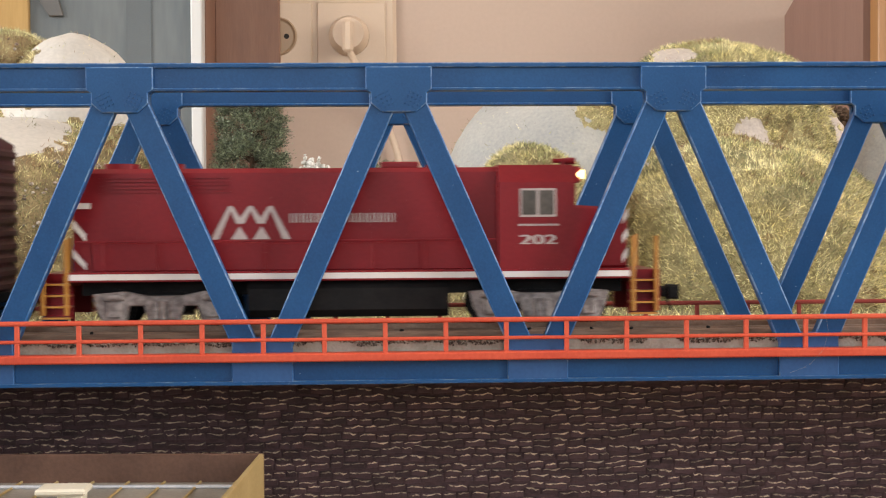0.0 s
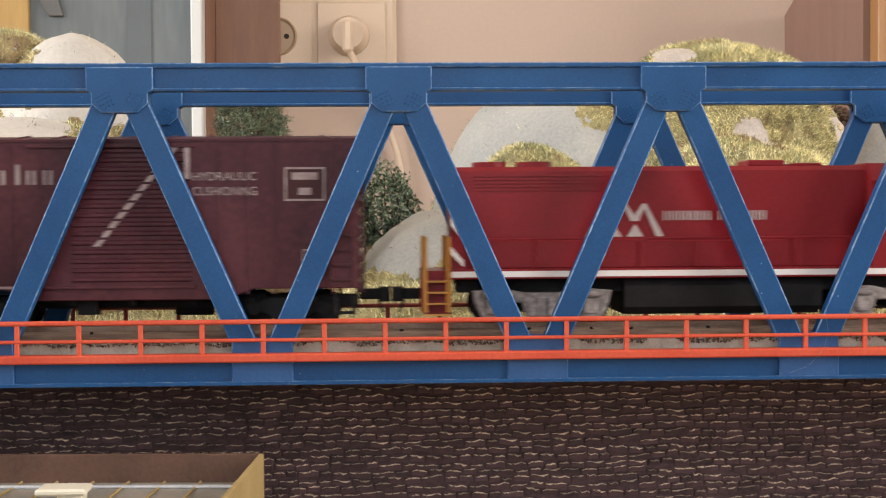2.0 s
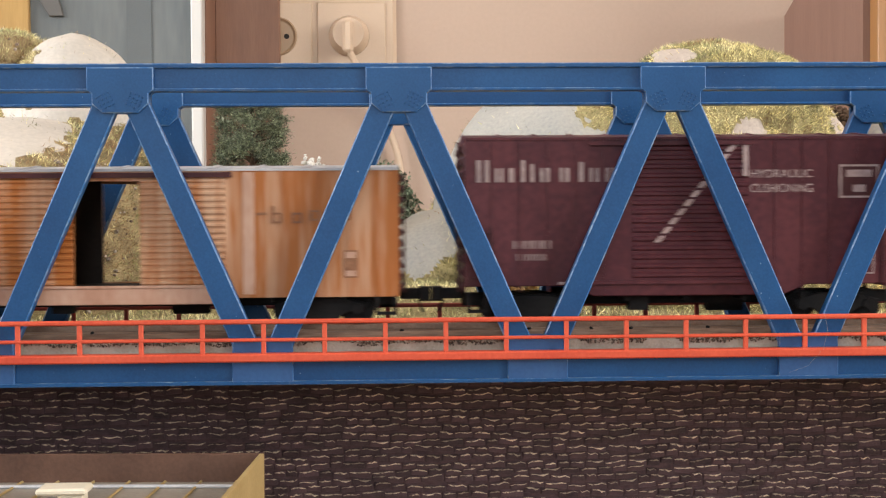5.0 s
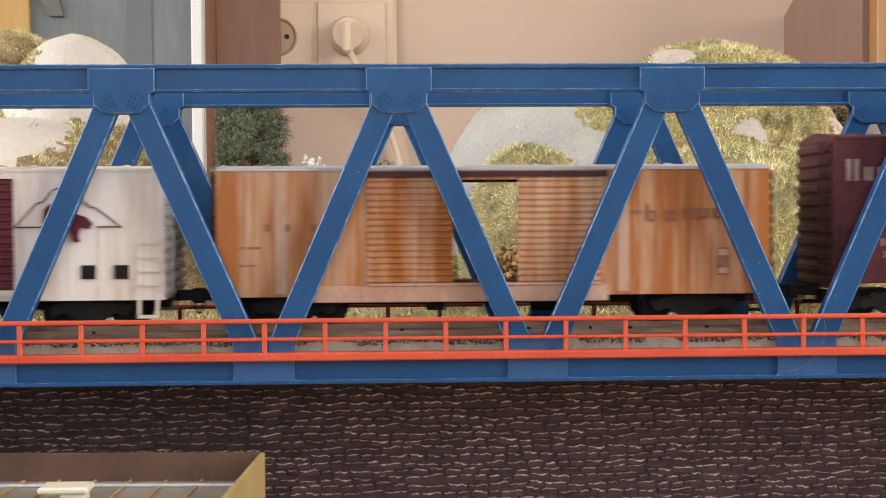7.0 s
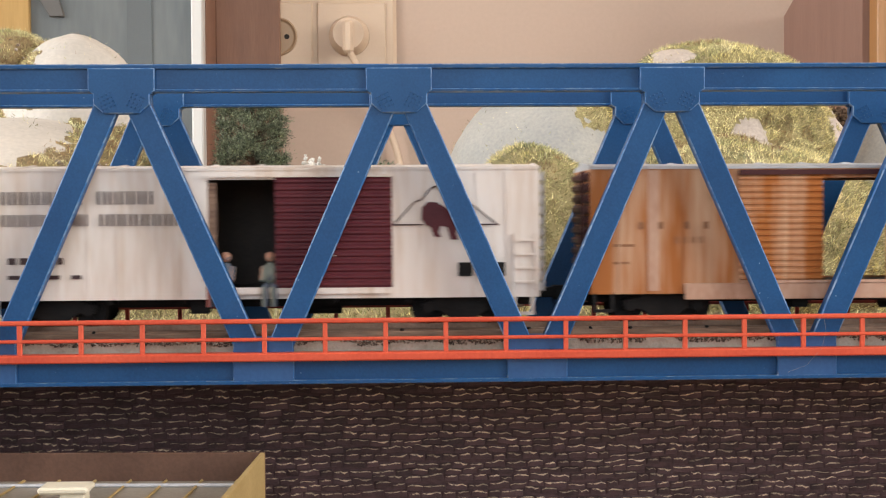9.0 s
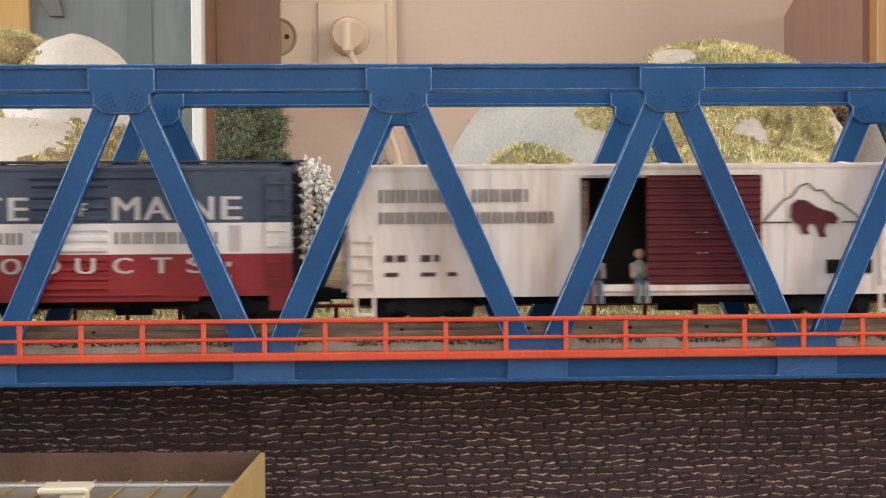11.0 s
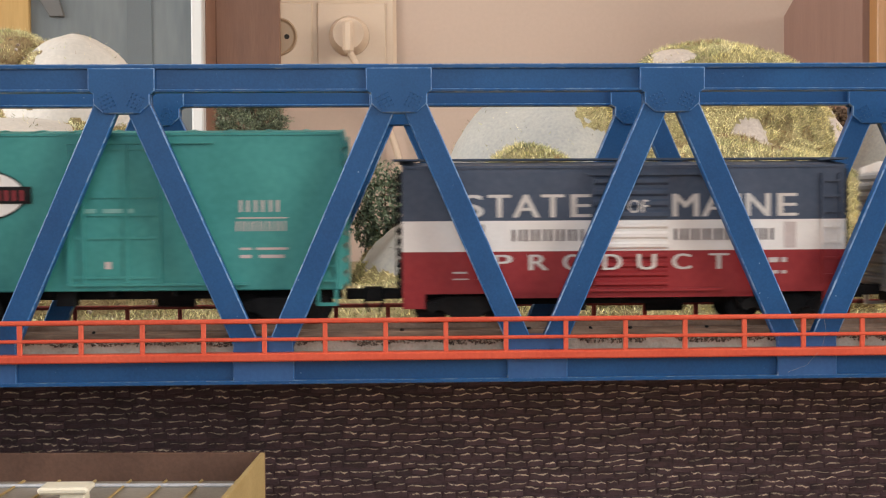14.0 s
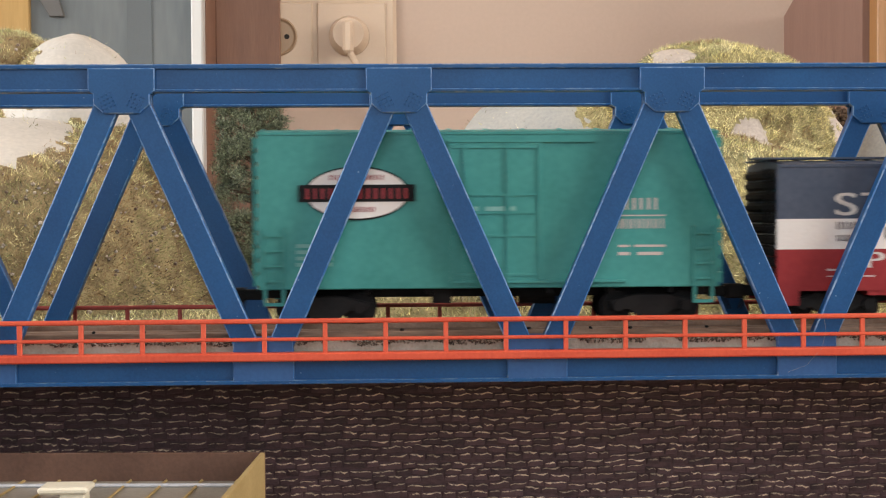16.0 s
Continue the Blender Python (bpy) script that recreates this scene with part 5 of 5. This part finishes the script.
def white_car(x):
    c = car("weathered white boxcar with a maroon door standing open", "boxcar", x)
    h = 0.0862
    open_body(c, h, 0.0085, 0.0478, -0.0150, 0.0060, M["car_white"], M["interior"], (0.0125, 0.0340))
    roof_part(c, h, 0.0488, M["car_white"], 0.001)
    underframe(c, h, 0.0088)
    bm = ribbed_door(B(), 0.0055, 0.0410, 0.0118, 0.0455, 15, -SIDE - 0.0006, 0.00025)
    part("door", bm, M["maroon"], c, "ribbed maroon sliding door")
    for z0, z1 in ((0.0455, 0.0462), (0.0100, 0.0118)):
        part("door_track", box(B(), -0.0150, 0.0410, -SIDE - 0.0014, -SIDE, z0, z1), M["car_white"], c)
    bm = B()
    box(bm, -0.0150, -0.0125, -SIDE + 0.0012, -SIDE + 0.0022, 0.0120, 0.0440)
    part("upright_strip", bm, M["plank"], c, "brown inner door post")
    panel_posts(c, [-0.078, -0.069, -0.060, -0.051, -0.042, -0.033, -0.024, 0.049, 0.058, 0.067, 0.076], 0.0095, 0.0472, M["car_white"], 0.0006)
    letter_bars(row(-0.0765, 7, 0.0026, 0.0009) + row(-0.0480, 5, 0.0026, 0.0009), 0.0375, 0.0415, Y - 0.0004, M["letter_dark"], c)
    letter_bars(row(-0.0765, 8, 0.0024, 0.0009) + row(-0.0472, 7, 0.0026, 0.0009), 0.0310, 0.0346, Y - 0.0004, M["letter_dark"], c)
    bars("letter_bar", [(-0.0750, -0.0725), (-0.0715, -0.0685), (-0.0640, -0.0610), (-0.0600, -0.0585)], 0.0195, 0.0215, Y - 0.0003, M["letter_dark"], c)
    bars("letter_bar", [(-0.0750, -0.0710), (-0.0640, -0.0595), (-0.056, -0.053)], 0.0150, 0.0162, Y - 0.0003, M["letter_dark"], c)
    bm = B()
    pts = [(0.0415, 0.0308), (0.0480, 0.0378), (0.0500, 0.0384), (0.0530, 0.0420), (0.0555, 0.0428), (0.0580, 0.0404), (0.0600, 0.0408), (0.0640, 0.0368), (0.0660, 0.0365), (0.0735, 0.0305)]
    for (a, b), (e, f) in zip(pts, pts[1:]):
        rod(bm, (a, Y - 0.0004, b), (e, Y - 0.0004, f), 0.00022, 5)
    rod(bm, (0.0415, Y - 0.0004, 0.0308), (0.0505, Y - 0.0004, 0.0308), 0.00022, 5), rod(bm, (0.0660, Y - 0.0004, 0.0308), (0.0735, Y - 0.0004, 0.0308), 0.00022, 5)
    part("mountain_outline", bm, M["letter_dark"], c)
    bm = B()
    prism(bm, [(0.0500, 0.0325), (0.0502, 0.0360), (0.0520, 0.0378), (0.0548, 0.0376), (0.0590, 0.0350), (0.0632, 0.0338), (0.0650, 0.0318), (0.0640, 0.0302), (0.0612, 0.0305), (0.0606, 0.0280), (0.0612, 0.0262), (0.0590, 0.0262), (0.0578, 0.0300), (0.0558, 0.0305), (0.0552, 0.0285), (0.0560, 0.0270), (0.0538, 0.0272), (0.0528, 0.0300), (0.0512, 0.0308)], -SIDE - 0.0008, -SIDE - 0.0006)
    part("animal_emblem", bm, M["maroon"], c, "maroon animal silhouette emblem")
    bm = B()
    box(bm, 0.0612, 0.0655, Y - 0.0005, Y, 0.0150, 0.0192), box(bm, 0.0712, 0.0755, Y - 0.0005, Y, 0.0150, 0.0192)
    part("data_panel", bm, M["black"], c)
    letter_bars(row(0.0205, 1, 0.0035, 0), 0.0277, 0.0280, -SIDE - 0.0014, M["letter_pale"], c)
    letter_bars(row(0.0210, 1, 0.0028, 0), 0.0214, 0.0218, -SIDE - 0.0014, M["letter_pale"], c)
    for s in (-1, 1):
        car_end(c, s * h, s, 0.010, 0.0470, M["steel_grey"])
        stirrup(c, s * (h - 0.005), 0.0090, M["car_white"])
        coupler(c, s * h, s)
        freight_truck(c, s * (h - 0.0235))
        ladder(c, s * (h - 0.0045), 0.011, 0.028, 4, M["car_white"])
    return c


def state_car(x):
    c = car("blue, white and red banded boxcar with bold lettering", "boxcar", x)
    h = 0.0685
    for z0, z1, m, nm in ((0.0095, 0.0224, "bar_red", "red_band"), (0.0224, 0.0318, "white_paint", "white_band"), (0.0318, 0.0480, "navy", "blue_band")):
        bm = B()
        box(bm, -h, h, -SIDE, SIDE, z0, z1)
        part(nm, bm, M[m], c)
    bm = B()
    for s in (-1, 1):
        for xx in (-h + 0.0035, h - 0.0035):
            box(bm, xx - 0.0034, xx + 0.0034, min(s * SIDE, s * (SIDE - 0.001)), max(s * SIDE, s * (SIDE - 0.001)), 0.0050, 0.0096)
    box(bm, -0.040, 0.040, -SIDE + 0.0005, SIDE - 0.0005, 0.0080, 0.0096)
    part("side_sill", bm, M["bar_red"], c)
    roof_part(c, h, 0.0490, M["navy"])
    bm = B()
    box(bm, -h - 0.003, h + 0.003, -0.004, 0.004, 0.0508, 0.0514)
    for xx in (-h - 0.001, h - 0.004):
        box(bm, xx, xx + 0.005, -0.0165, 0.0165, 0.0503, 0.0508)
    part("roof_walk", bm, M["navy"], c)
    underframe(c, h, 0.0088)
    for z0, z1, m in ((0.0110, 0.0224, "bar_red"), (0.0224, 0.0318, "white_paint"), (0.0318, 0.0455, "navy")):
        n = 4 if m != "white_paint" else 3
        part("door_panel", ribbed_door(B(), -0.0096, 0.0130, z0, z1, n, -SIDE - 0.0004), M[m], c)
    for z, m in ((0.0455, "navy"), (0.0100, "bar_red")):
        part("door_track", box(B(), -0.012, 0.030, -SIDE - 0.0013, -SIDE, z, z + 0.0008), M[m], c)
    for ch, a, b in (("S", -0.0503, -0.0438), ("T", -0.0420, -0.0354), ("A", -0.0344, -0.0266), ("T", -0.0256, -0.0190), ("E", -0.0166, -0.0108),
                     ("M", 0.0148, 0.0226), ("A", 0.0240, 0.0318), ("I", 0.0338, 0.0355), ("N", 0.0376, 0.0448), ("E", 0.0474, 0.0532)):
        lettering("side_lettering", ch, a, b, 0.0328, 0.0398, Y, M["letter_cream"], c, 0.00025)
    lettering("side_lettering", "OF", 0.0008, 0.0070, 0.0340, 0.0380, Y - 0.0010, M["letter_cream"], c)
    letter_bars(row(-0.0348, 6, 0.0029, 0.0009), 0.0255, 0.0291, Y, M["letter_dark"], c)
    letter_bars(row(0.0152, 9, 0.0027, 0.0008), 0.0255, 0.0291, Y, M["letter_dark"], c)
    letter_bars(row(-0.0500, 3, 0.0017, 0.0007), 0.0285, 0.0308, Y, M["letter_dark"], c)
    letter_bars(row(-0.0500, 4, 0.0012, 0.0005), 0.0248, 0.0268, Y, M["letter_dark"], c)
    bars("letter_bar", [(0.0494, 0.0530)], 0.0230, 0.0310, Y, M["letter_pale"], c)
    for ch, a in zip("PRODUCTS", (-0.0406, -0.0296, -0.0190, -0.0070, 0.0036, 0.0146, 0.0262, 0.0368)):
        lettering("side_lettering", ch, a, a + 0.0056, 0.0166, 0.0214, Y - (0.0011 if ch in "DU" else 0), M["letter_cream"], c, 0.0002)
    bars("letter_bar", [(-0.0530, -0.0485), (-0.0455, -0.0380)], 0.0138, 0.0142, Y, M["letter_pale"], c)
    bars("letter_bar", [(-0.0530, -0.0488)], 0.0157, 0.0163, Y, M["letter_pale"], c)
    bars("letter_bar", [(0.0445, 0.0475), (0.0485, 0.0500)], 0.0185, 0.0200, Y, M["letter_pale"], c)
    bars("letter_bar", [(0.0445, 0.0475), (0.0485, 0.0500)], 0.0150, 0.0160, Y, M["letter_pale"], c)
    for s in (-1, 1):
        car_end(c, s * h, s, 0.010, 0.0475, M["black"])
        coupler(c, s * h, s)
        freight_truck(c, s * (h - 0.0195))
    for z0, z1, n, m in ((0.0120, 0.0224, 2, "bar_red"), (0.0224, 0.0318, 2, "white_paint"), (0.0318, 0.0460, 3, "navy")):
        ladder(c, h - 0.0045, z0, z1, n, M[m], 0.0056)
    return c


def green_car(x):
    c = car("tall jade-green boxcar with an oval white and black emblem", "boxcar", x)
    h = 0.0707
    closed_body(c, h, 0.0112, 0.0588, M["teal"], 0.0)
    roof_part(c, h, 0.0595, M["teal"])
    underframe(c, h, 0.0114)
    bm = B()
    box(bm, -0.0120, 0.0160, -SIDE - 0.0008, -SIDE, 0.0130, 0.0560, 0.0003)
    door = part("door", bm, M["teal"], c, "plain green sliding door")
    for z in (0.0150, 0.0270, 0.0340, 0.0395, 0.0540):
        part("door_bar", box(B(), -0.0110, 0.0147, -SIDE - 0.0013, -SIDE - 0.0007, z, z + 0.0008), M["teal"], door)
    for a in (-0.0122, -0.0080, 0.0050, 0.0148):
        part("door_bar", box(B(), a, a + 0.0010, -SIDE - 0.0015, -SIDE - 0.0006, 0.0137, 0.0557), M["teal"], door)
    for b, z in ((0.0420, 0.0128), (0.0320, 0.0558)):
        part("door_track", box(B(), -0.0125, b, -SIDE - 0.0012, -SIDE, z, z + 0.0008), M["teal"], c)

    def ellipse(r, s, n=40):
        return [(-0.0405 + r * math.cos(2 * math.pi * i / n), 0.0405 + s * math.sin(2 * math.pi * i / n)) for i in range(n)]
    bm = B()
    prism(bm, ellipse(0.0160, 0.0082), Y - 0.0004, Y)
    em = part("emblem", bm, M["black"], c, "black outline of the oval emblem")
    bm = B()
    prism(bm, ellipse(0.0155, 0.0077), Y - 0.0005, Y - 0.0004)
    part("emblem_field", bm, M["white_paint"], em, "white oval field")
    bm = B()
    box(bm, -0.0583, -0.0228, Y - 0.00075, Y - 0.0005, 0.0379, 0.0431)
    part("emblem_band", bm, M["black"], em, "black band across the oval")
    letter_bars(row(-0.0560, 7, 0.0032, 0.0014), 0.0388, 0.0420, Y - 0.0008, M["letter_red"], em)
    letter_bars(row(-0.0488, 8, 0.0016, 0.0005), 0.0445, 0.0461, Y - 0.0006, M["letter_red"], em)
    letter_bars(row(-0.0455, 6, 0.0013, 0.0005), 0.0348, 0.0364, Y - 0.0006, M["letter_red"], em)
    letter_bars(row(0.0395, 3, 0.0030, 0.0015), 0.0350, 0.0386, Y, M["letter_pale"], c)
    bars("letter_bar", [(0.0388, 0.0540)], 0.0330, 0.0334, Y, M["letter_pale"], c)
    letter_bars(row(0.0385, 6, 0.0020, 0.0006), 0.0292, 0.0322, Y, M["letter_pale"], c)
    bars("letter_bar", [(0.0395, 0.0430), (0.0445, 0.0540)], 0.0235, 0.0242, Y, M["letter_pale"], c)
    bars("letter_bar", [(0.0395, 0.0430), (0.0455, 0.0530)], 0.0210, 0.0220, Y, M["letter_pale"], c)
    for z in (0.0240, 0.0221, 0.0202, 0.0183):
        bars("letter_bar", [(-0.0592, -0.0545), (-0.0532, -0.0482)], z, z + 0.0011, Y, M["letter_mint"], c)
    bars("letter_bar", [(-0.0070, -0.0035), (-0.0015, 0.0045), (0.0062, 0.0078)], 0.0349, 0.0362, Y - 0.0010, M["letter_mint"], c)
    bars("letter_bar", [(-0.0010, 0.0010)], 0.0180, 0.0202, Y - 0.0010, M["letter_pale"], c)
    for s in (-1, 1):
        car_end(c, s * h, s, 0.012, 0.0580, M["teal"])
        ladder(c, s * (h - 0.0048), 0.0115, 0.0300, 4, M["teal"], 0.0060)
        stirrup(c, s * (h - 0.0048), 0.0116, M["teal"], 0.0055, 0.0048)
        coupler(c, s * h, s)
        freight_truck(c, s * (h - 0.0200))
    return c


red_locomotive(-0.0118)
tall_brown_car(-0.1941)
orange_car(-0.36765)
white_car(-0.5545)
state_car(-0.7263)
green_car(-0.88365)


def figurine(x, lean, shirt):
    """A small painted seated figure, one plain shape."""
    bm = B()
    rod(bm, (-0.0007, 0, 0.0030), (-0.0010, -0.0040, 0.0026), 0.0009, 8), rod(bm, (0.0007, 0, 0.0030), (0.0012, -0.0040, 0.0026), 0.0009, 8)
    rod(bm, (-0.0010, -0.0040, 0.0028), (-0.0010, -0.0044, -0.0020), 0.0008, 8), rod(bm, (0.0012, -0.0040, 0.0028), (0.0013, -0.0044, -0.0020), 0.0008, 8)
    n1 = len(bm.faces)
    ball(bm, (0, 0, 0.0058), 0.0020, 2, (1.0, 0.8, 1.5))
    rod(bm, (-0.0018, 0, 0.0075), (-0.0020, -0.0022, 0.0042), 0.0006, 6), rod(bm, (0.0018, 0, 0.0075), (0.0020, -0.0022, 0.0042), 0.0006, 6)
    n2 = len(bm.faces)
    ball(bm, (0, 0, 0.0100), 0.0013, 2)
    bmesh.ops.scale(bm, vec=(1.2, 1.15, 1.25), verts=bm.verts)
    bm.faces.ensure_lookup_table()
    for k, f in enumerate(bm.faces):
        f.material_index = 0 if k < n1 else 1 if k < n2 else 2
    ob = tagged(new("figurine", mesh_of("figurine", bm, [M["fig_blue"], shirt, M["fig_tan"]])), "tiny painted plastic figurine sitting in the doorway", "figurine", "figurines in the doorway")
    FIGURES.append((ob, x, lean))


FIGURES = []
M["fig_blue"] = mat("dull_blue_paint", (0.09, 0.11, 0.15), (0.14, 0.17, 0.22), 0.6, scale=300)
M["fig_tan"] = mat("tan_paint", (0.42, 0.22, 0.15), (0.50, 0.28, 0.20), 0.6, scale=300)
M["fig_red"] = mat("dull_red_paint", (0.28, 0.08, 0.06), (0.34, 0.11, 0.09), 0.6, scale=300)
M["fig_green"] = mat("grey_green_paint", (0.19, 0.22, 0.19), (0.27, 0.30, 0.26), 0.6, scale=300)
for fx, lean, shirt in ((-0.0136, 8, "fig_red"), (-0.0098, -10, "fig_blue"), (0.0036, 0, "fig_green")):
    figurine(-0.5545 + fx, lean, M[shirt])

# ================= stone retaining wall =================
wallob = B()
box(wallob, -1.75, 1.75, 0.0648, 0.0664, 0.0, GZ)
retaining = structure("retaining_wall", wallob, M["mortar"], "dark brown embossed stone retaining wall", "wall")


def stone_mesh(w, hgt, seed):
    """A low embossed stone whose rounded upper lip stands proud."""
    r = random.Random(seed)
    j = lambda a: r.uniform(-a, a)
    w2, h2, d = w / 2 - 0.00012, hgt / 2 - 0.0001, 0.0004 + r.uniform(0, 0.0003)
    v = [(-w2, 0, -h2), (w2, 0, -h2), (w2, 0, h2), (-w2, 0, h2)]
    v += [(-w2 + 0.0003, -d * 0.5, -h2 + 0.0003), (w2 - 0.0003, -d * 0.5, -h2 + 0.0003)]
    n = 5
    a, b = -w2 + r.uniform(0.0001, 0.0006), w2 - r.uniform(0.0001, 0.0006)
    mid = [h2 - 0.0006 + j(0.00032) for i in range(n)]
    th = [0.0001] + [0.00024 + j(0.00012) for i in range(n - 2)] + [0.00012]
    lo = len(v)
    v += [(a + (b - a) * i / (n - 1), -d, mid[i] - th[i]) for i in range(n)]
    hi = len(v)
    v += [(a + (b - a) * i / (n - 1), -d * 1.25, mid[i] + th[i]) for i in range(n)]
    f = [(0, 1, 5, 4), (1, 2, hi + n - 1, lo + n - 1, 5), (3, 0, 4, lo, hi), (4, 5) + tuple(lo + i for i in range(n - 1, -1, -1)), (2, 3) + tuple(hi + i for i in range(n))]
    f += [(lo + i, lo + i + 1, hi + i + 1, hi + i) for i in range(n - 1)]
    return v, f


WIDTHS = (0.0046, 0.0053, 0.0061, 0.0069, 0.0080, 0.0058, 0.0050, 0.0065, 0.0074, 0.0040)
SH = 0.00262
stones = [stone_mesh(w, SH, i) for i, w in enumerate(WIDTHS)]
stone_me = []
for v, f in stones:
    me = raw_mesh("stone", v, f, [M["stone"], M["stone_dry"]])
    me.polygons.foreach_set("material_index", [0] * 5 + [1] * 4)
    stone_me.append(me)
rnd = random.Random(21)
vs, fs, mi, picked = [], [], [], 0
for r in range(20):
    z = 0.0672 - r * SH
    x = -0.19 + rnd.uniform(0, 0.005)
    while x < 0.215:
        k = rnd.randrange(len(WIDTHS))
        w = WIDTHS[k]
        dz, tilt = 0.0012 * noise.noise(Vector((x * 60, r * 0.5, 0))) + rnd.uniform(-0.0004, 0.0004), rnd.uniform(-6, 6)
        c = (x + w / 2, 0.0648, z + dz)
        if picked < 300 and 3 <= r <= 16 and -0.03 < c[0] < 0.098:
            ob = new("stone", stone_me[k])
            ob.parent = retaining
            ob.matrix_basis = pose(*c, 0, tilt, 0)
            picked += 1
        else:
            q = len(vs)
            m = pose(*c, 0, tilt, 0)
            vs += [(m @ Vector(p))[:] for p in stones[k][0]]
            fs += [tuple(i + q for i in f) for f in stones[k][1]]
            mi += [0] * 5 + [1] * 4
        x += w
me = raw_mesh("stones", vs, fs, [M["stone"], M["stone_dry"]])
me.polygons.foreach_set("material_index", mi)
ob = new("stones", me)
ob.parent = retaining
tagged(ob, kind="stuff")


# ================= movement =================
def motions():
    for c, x in RIGID:
        if c.name == "locomotive":
            ts = [i * 0.5 for i in range(33)]
            walk(c, [(t, pose(x + travel(t) + float(np.interp(t, [a for a, b in SLACK], [b for a, b in SLACK])), TY, TZ)) for t in ts])
        else:
            walk(c, [(t, pose(x + s, TY, TZ)) for t, s in TRAVEL])
    for ob, x, lean in FIGURES:
        walk(ob, [(t, pose(x + s, TY - SIDE + 0.0028, TZ + 0.0088, 0, 0, lean)) for t, s in TRAVEL])
    for w, x, r in WHEELS:
        walk(w, [(i * 0.1, pose(x, 0, r, 0, math.degrees(travel(i * 0.1) / r), 0)) for i in range(161)])


motions()
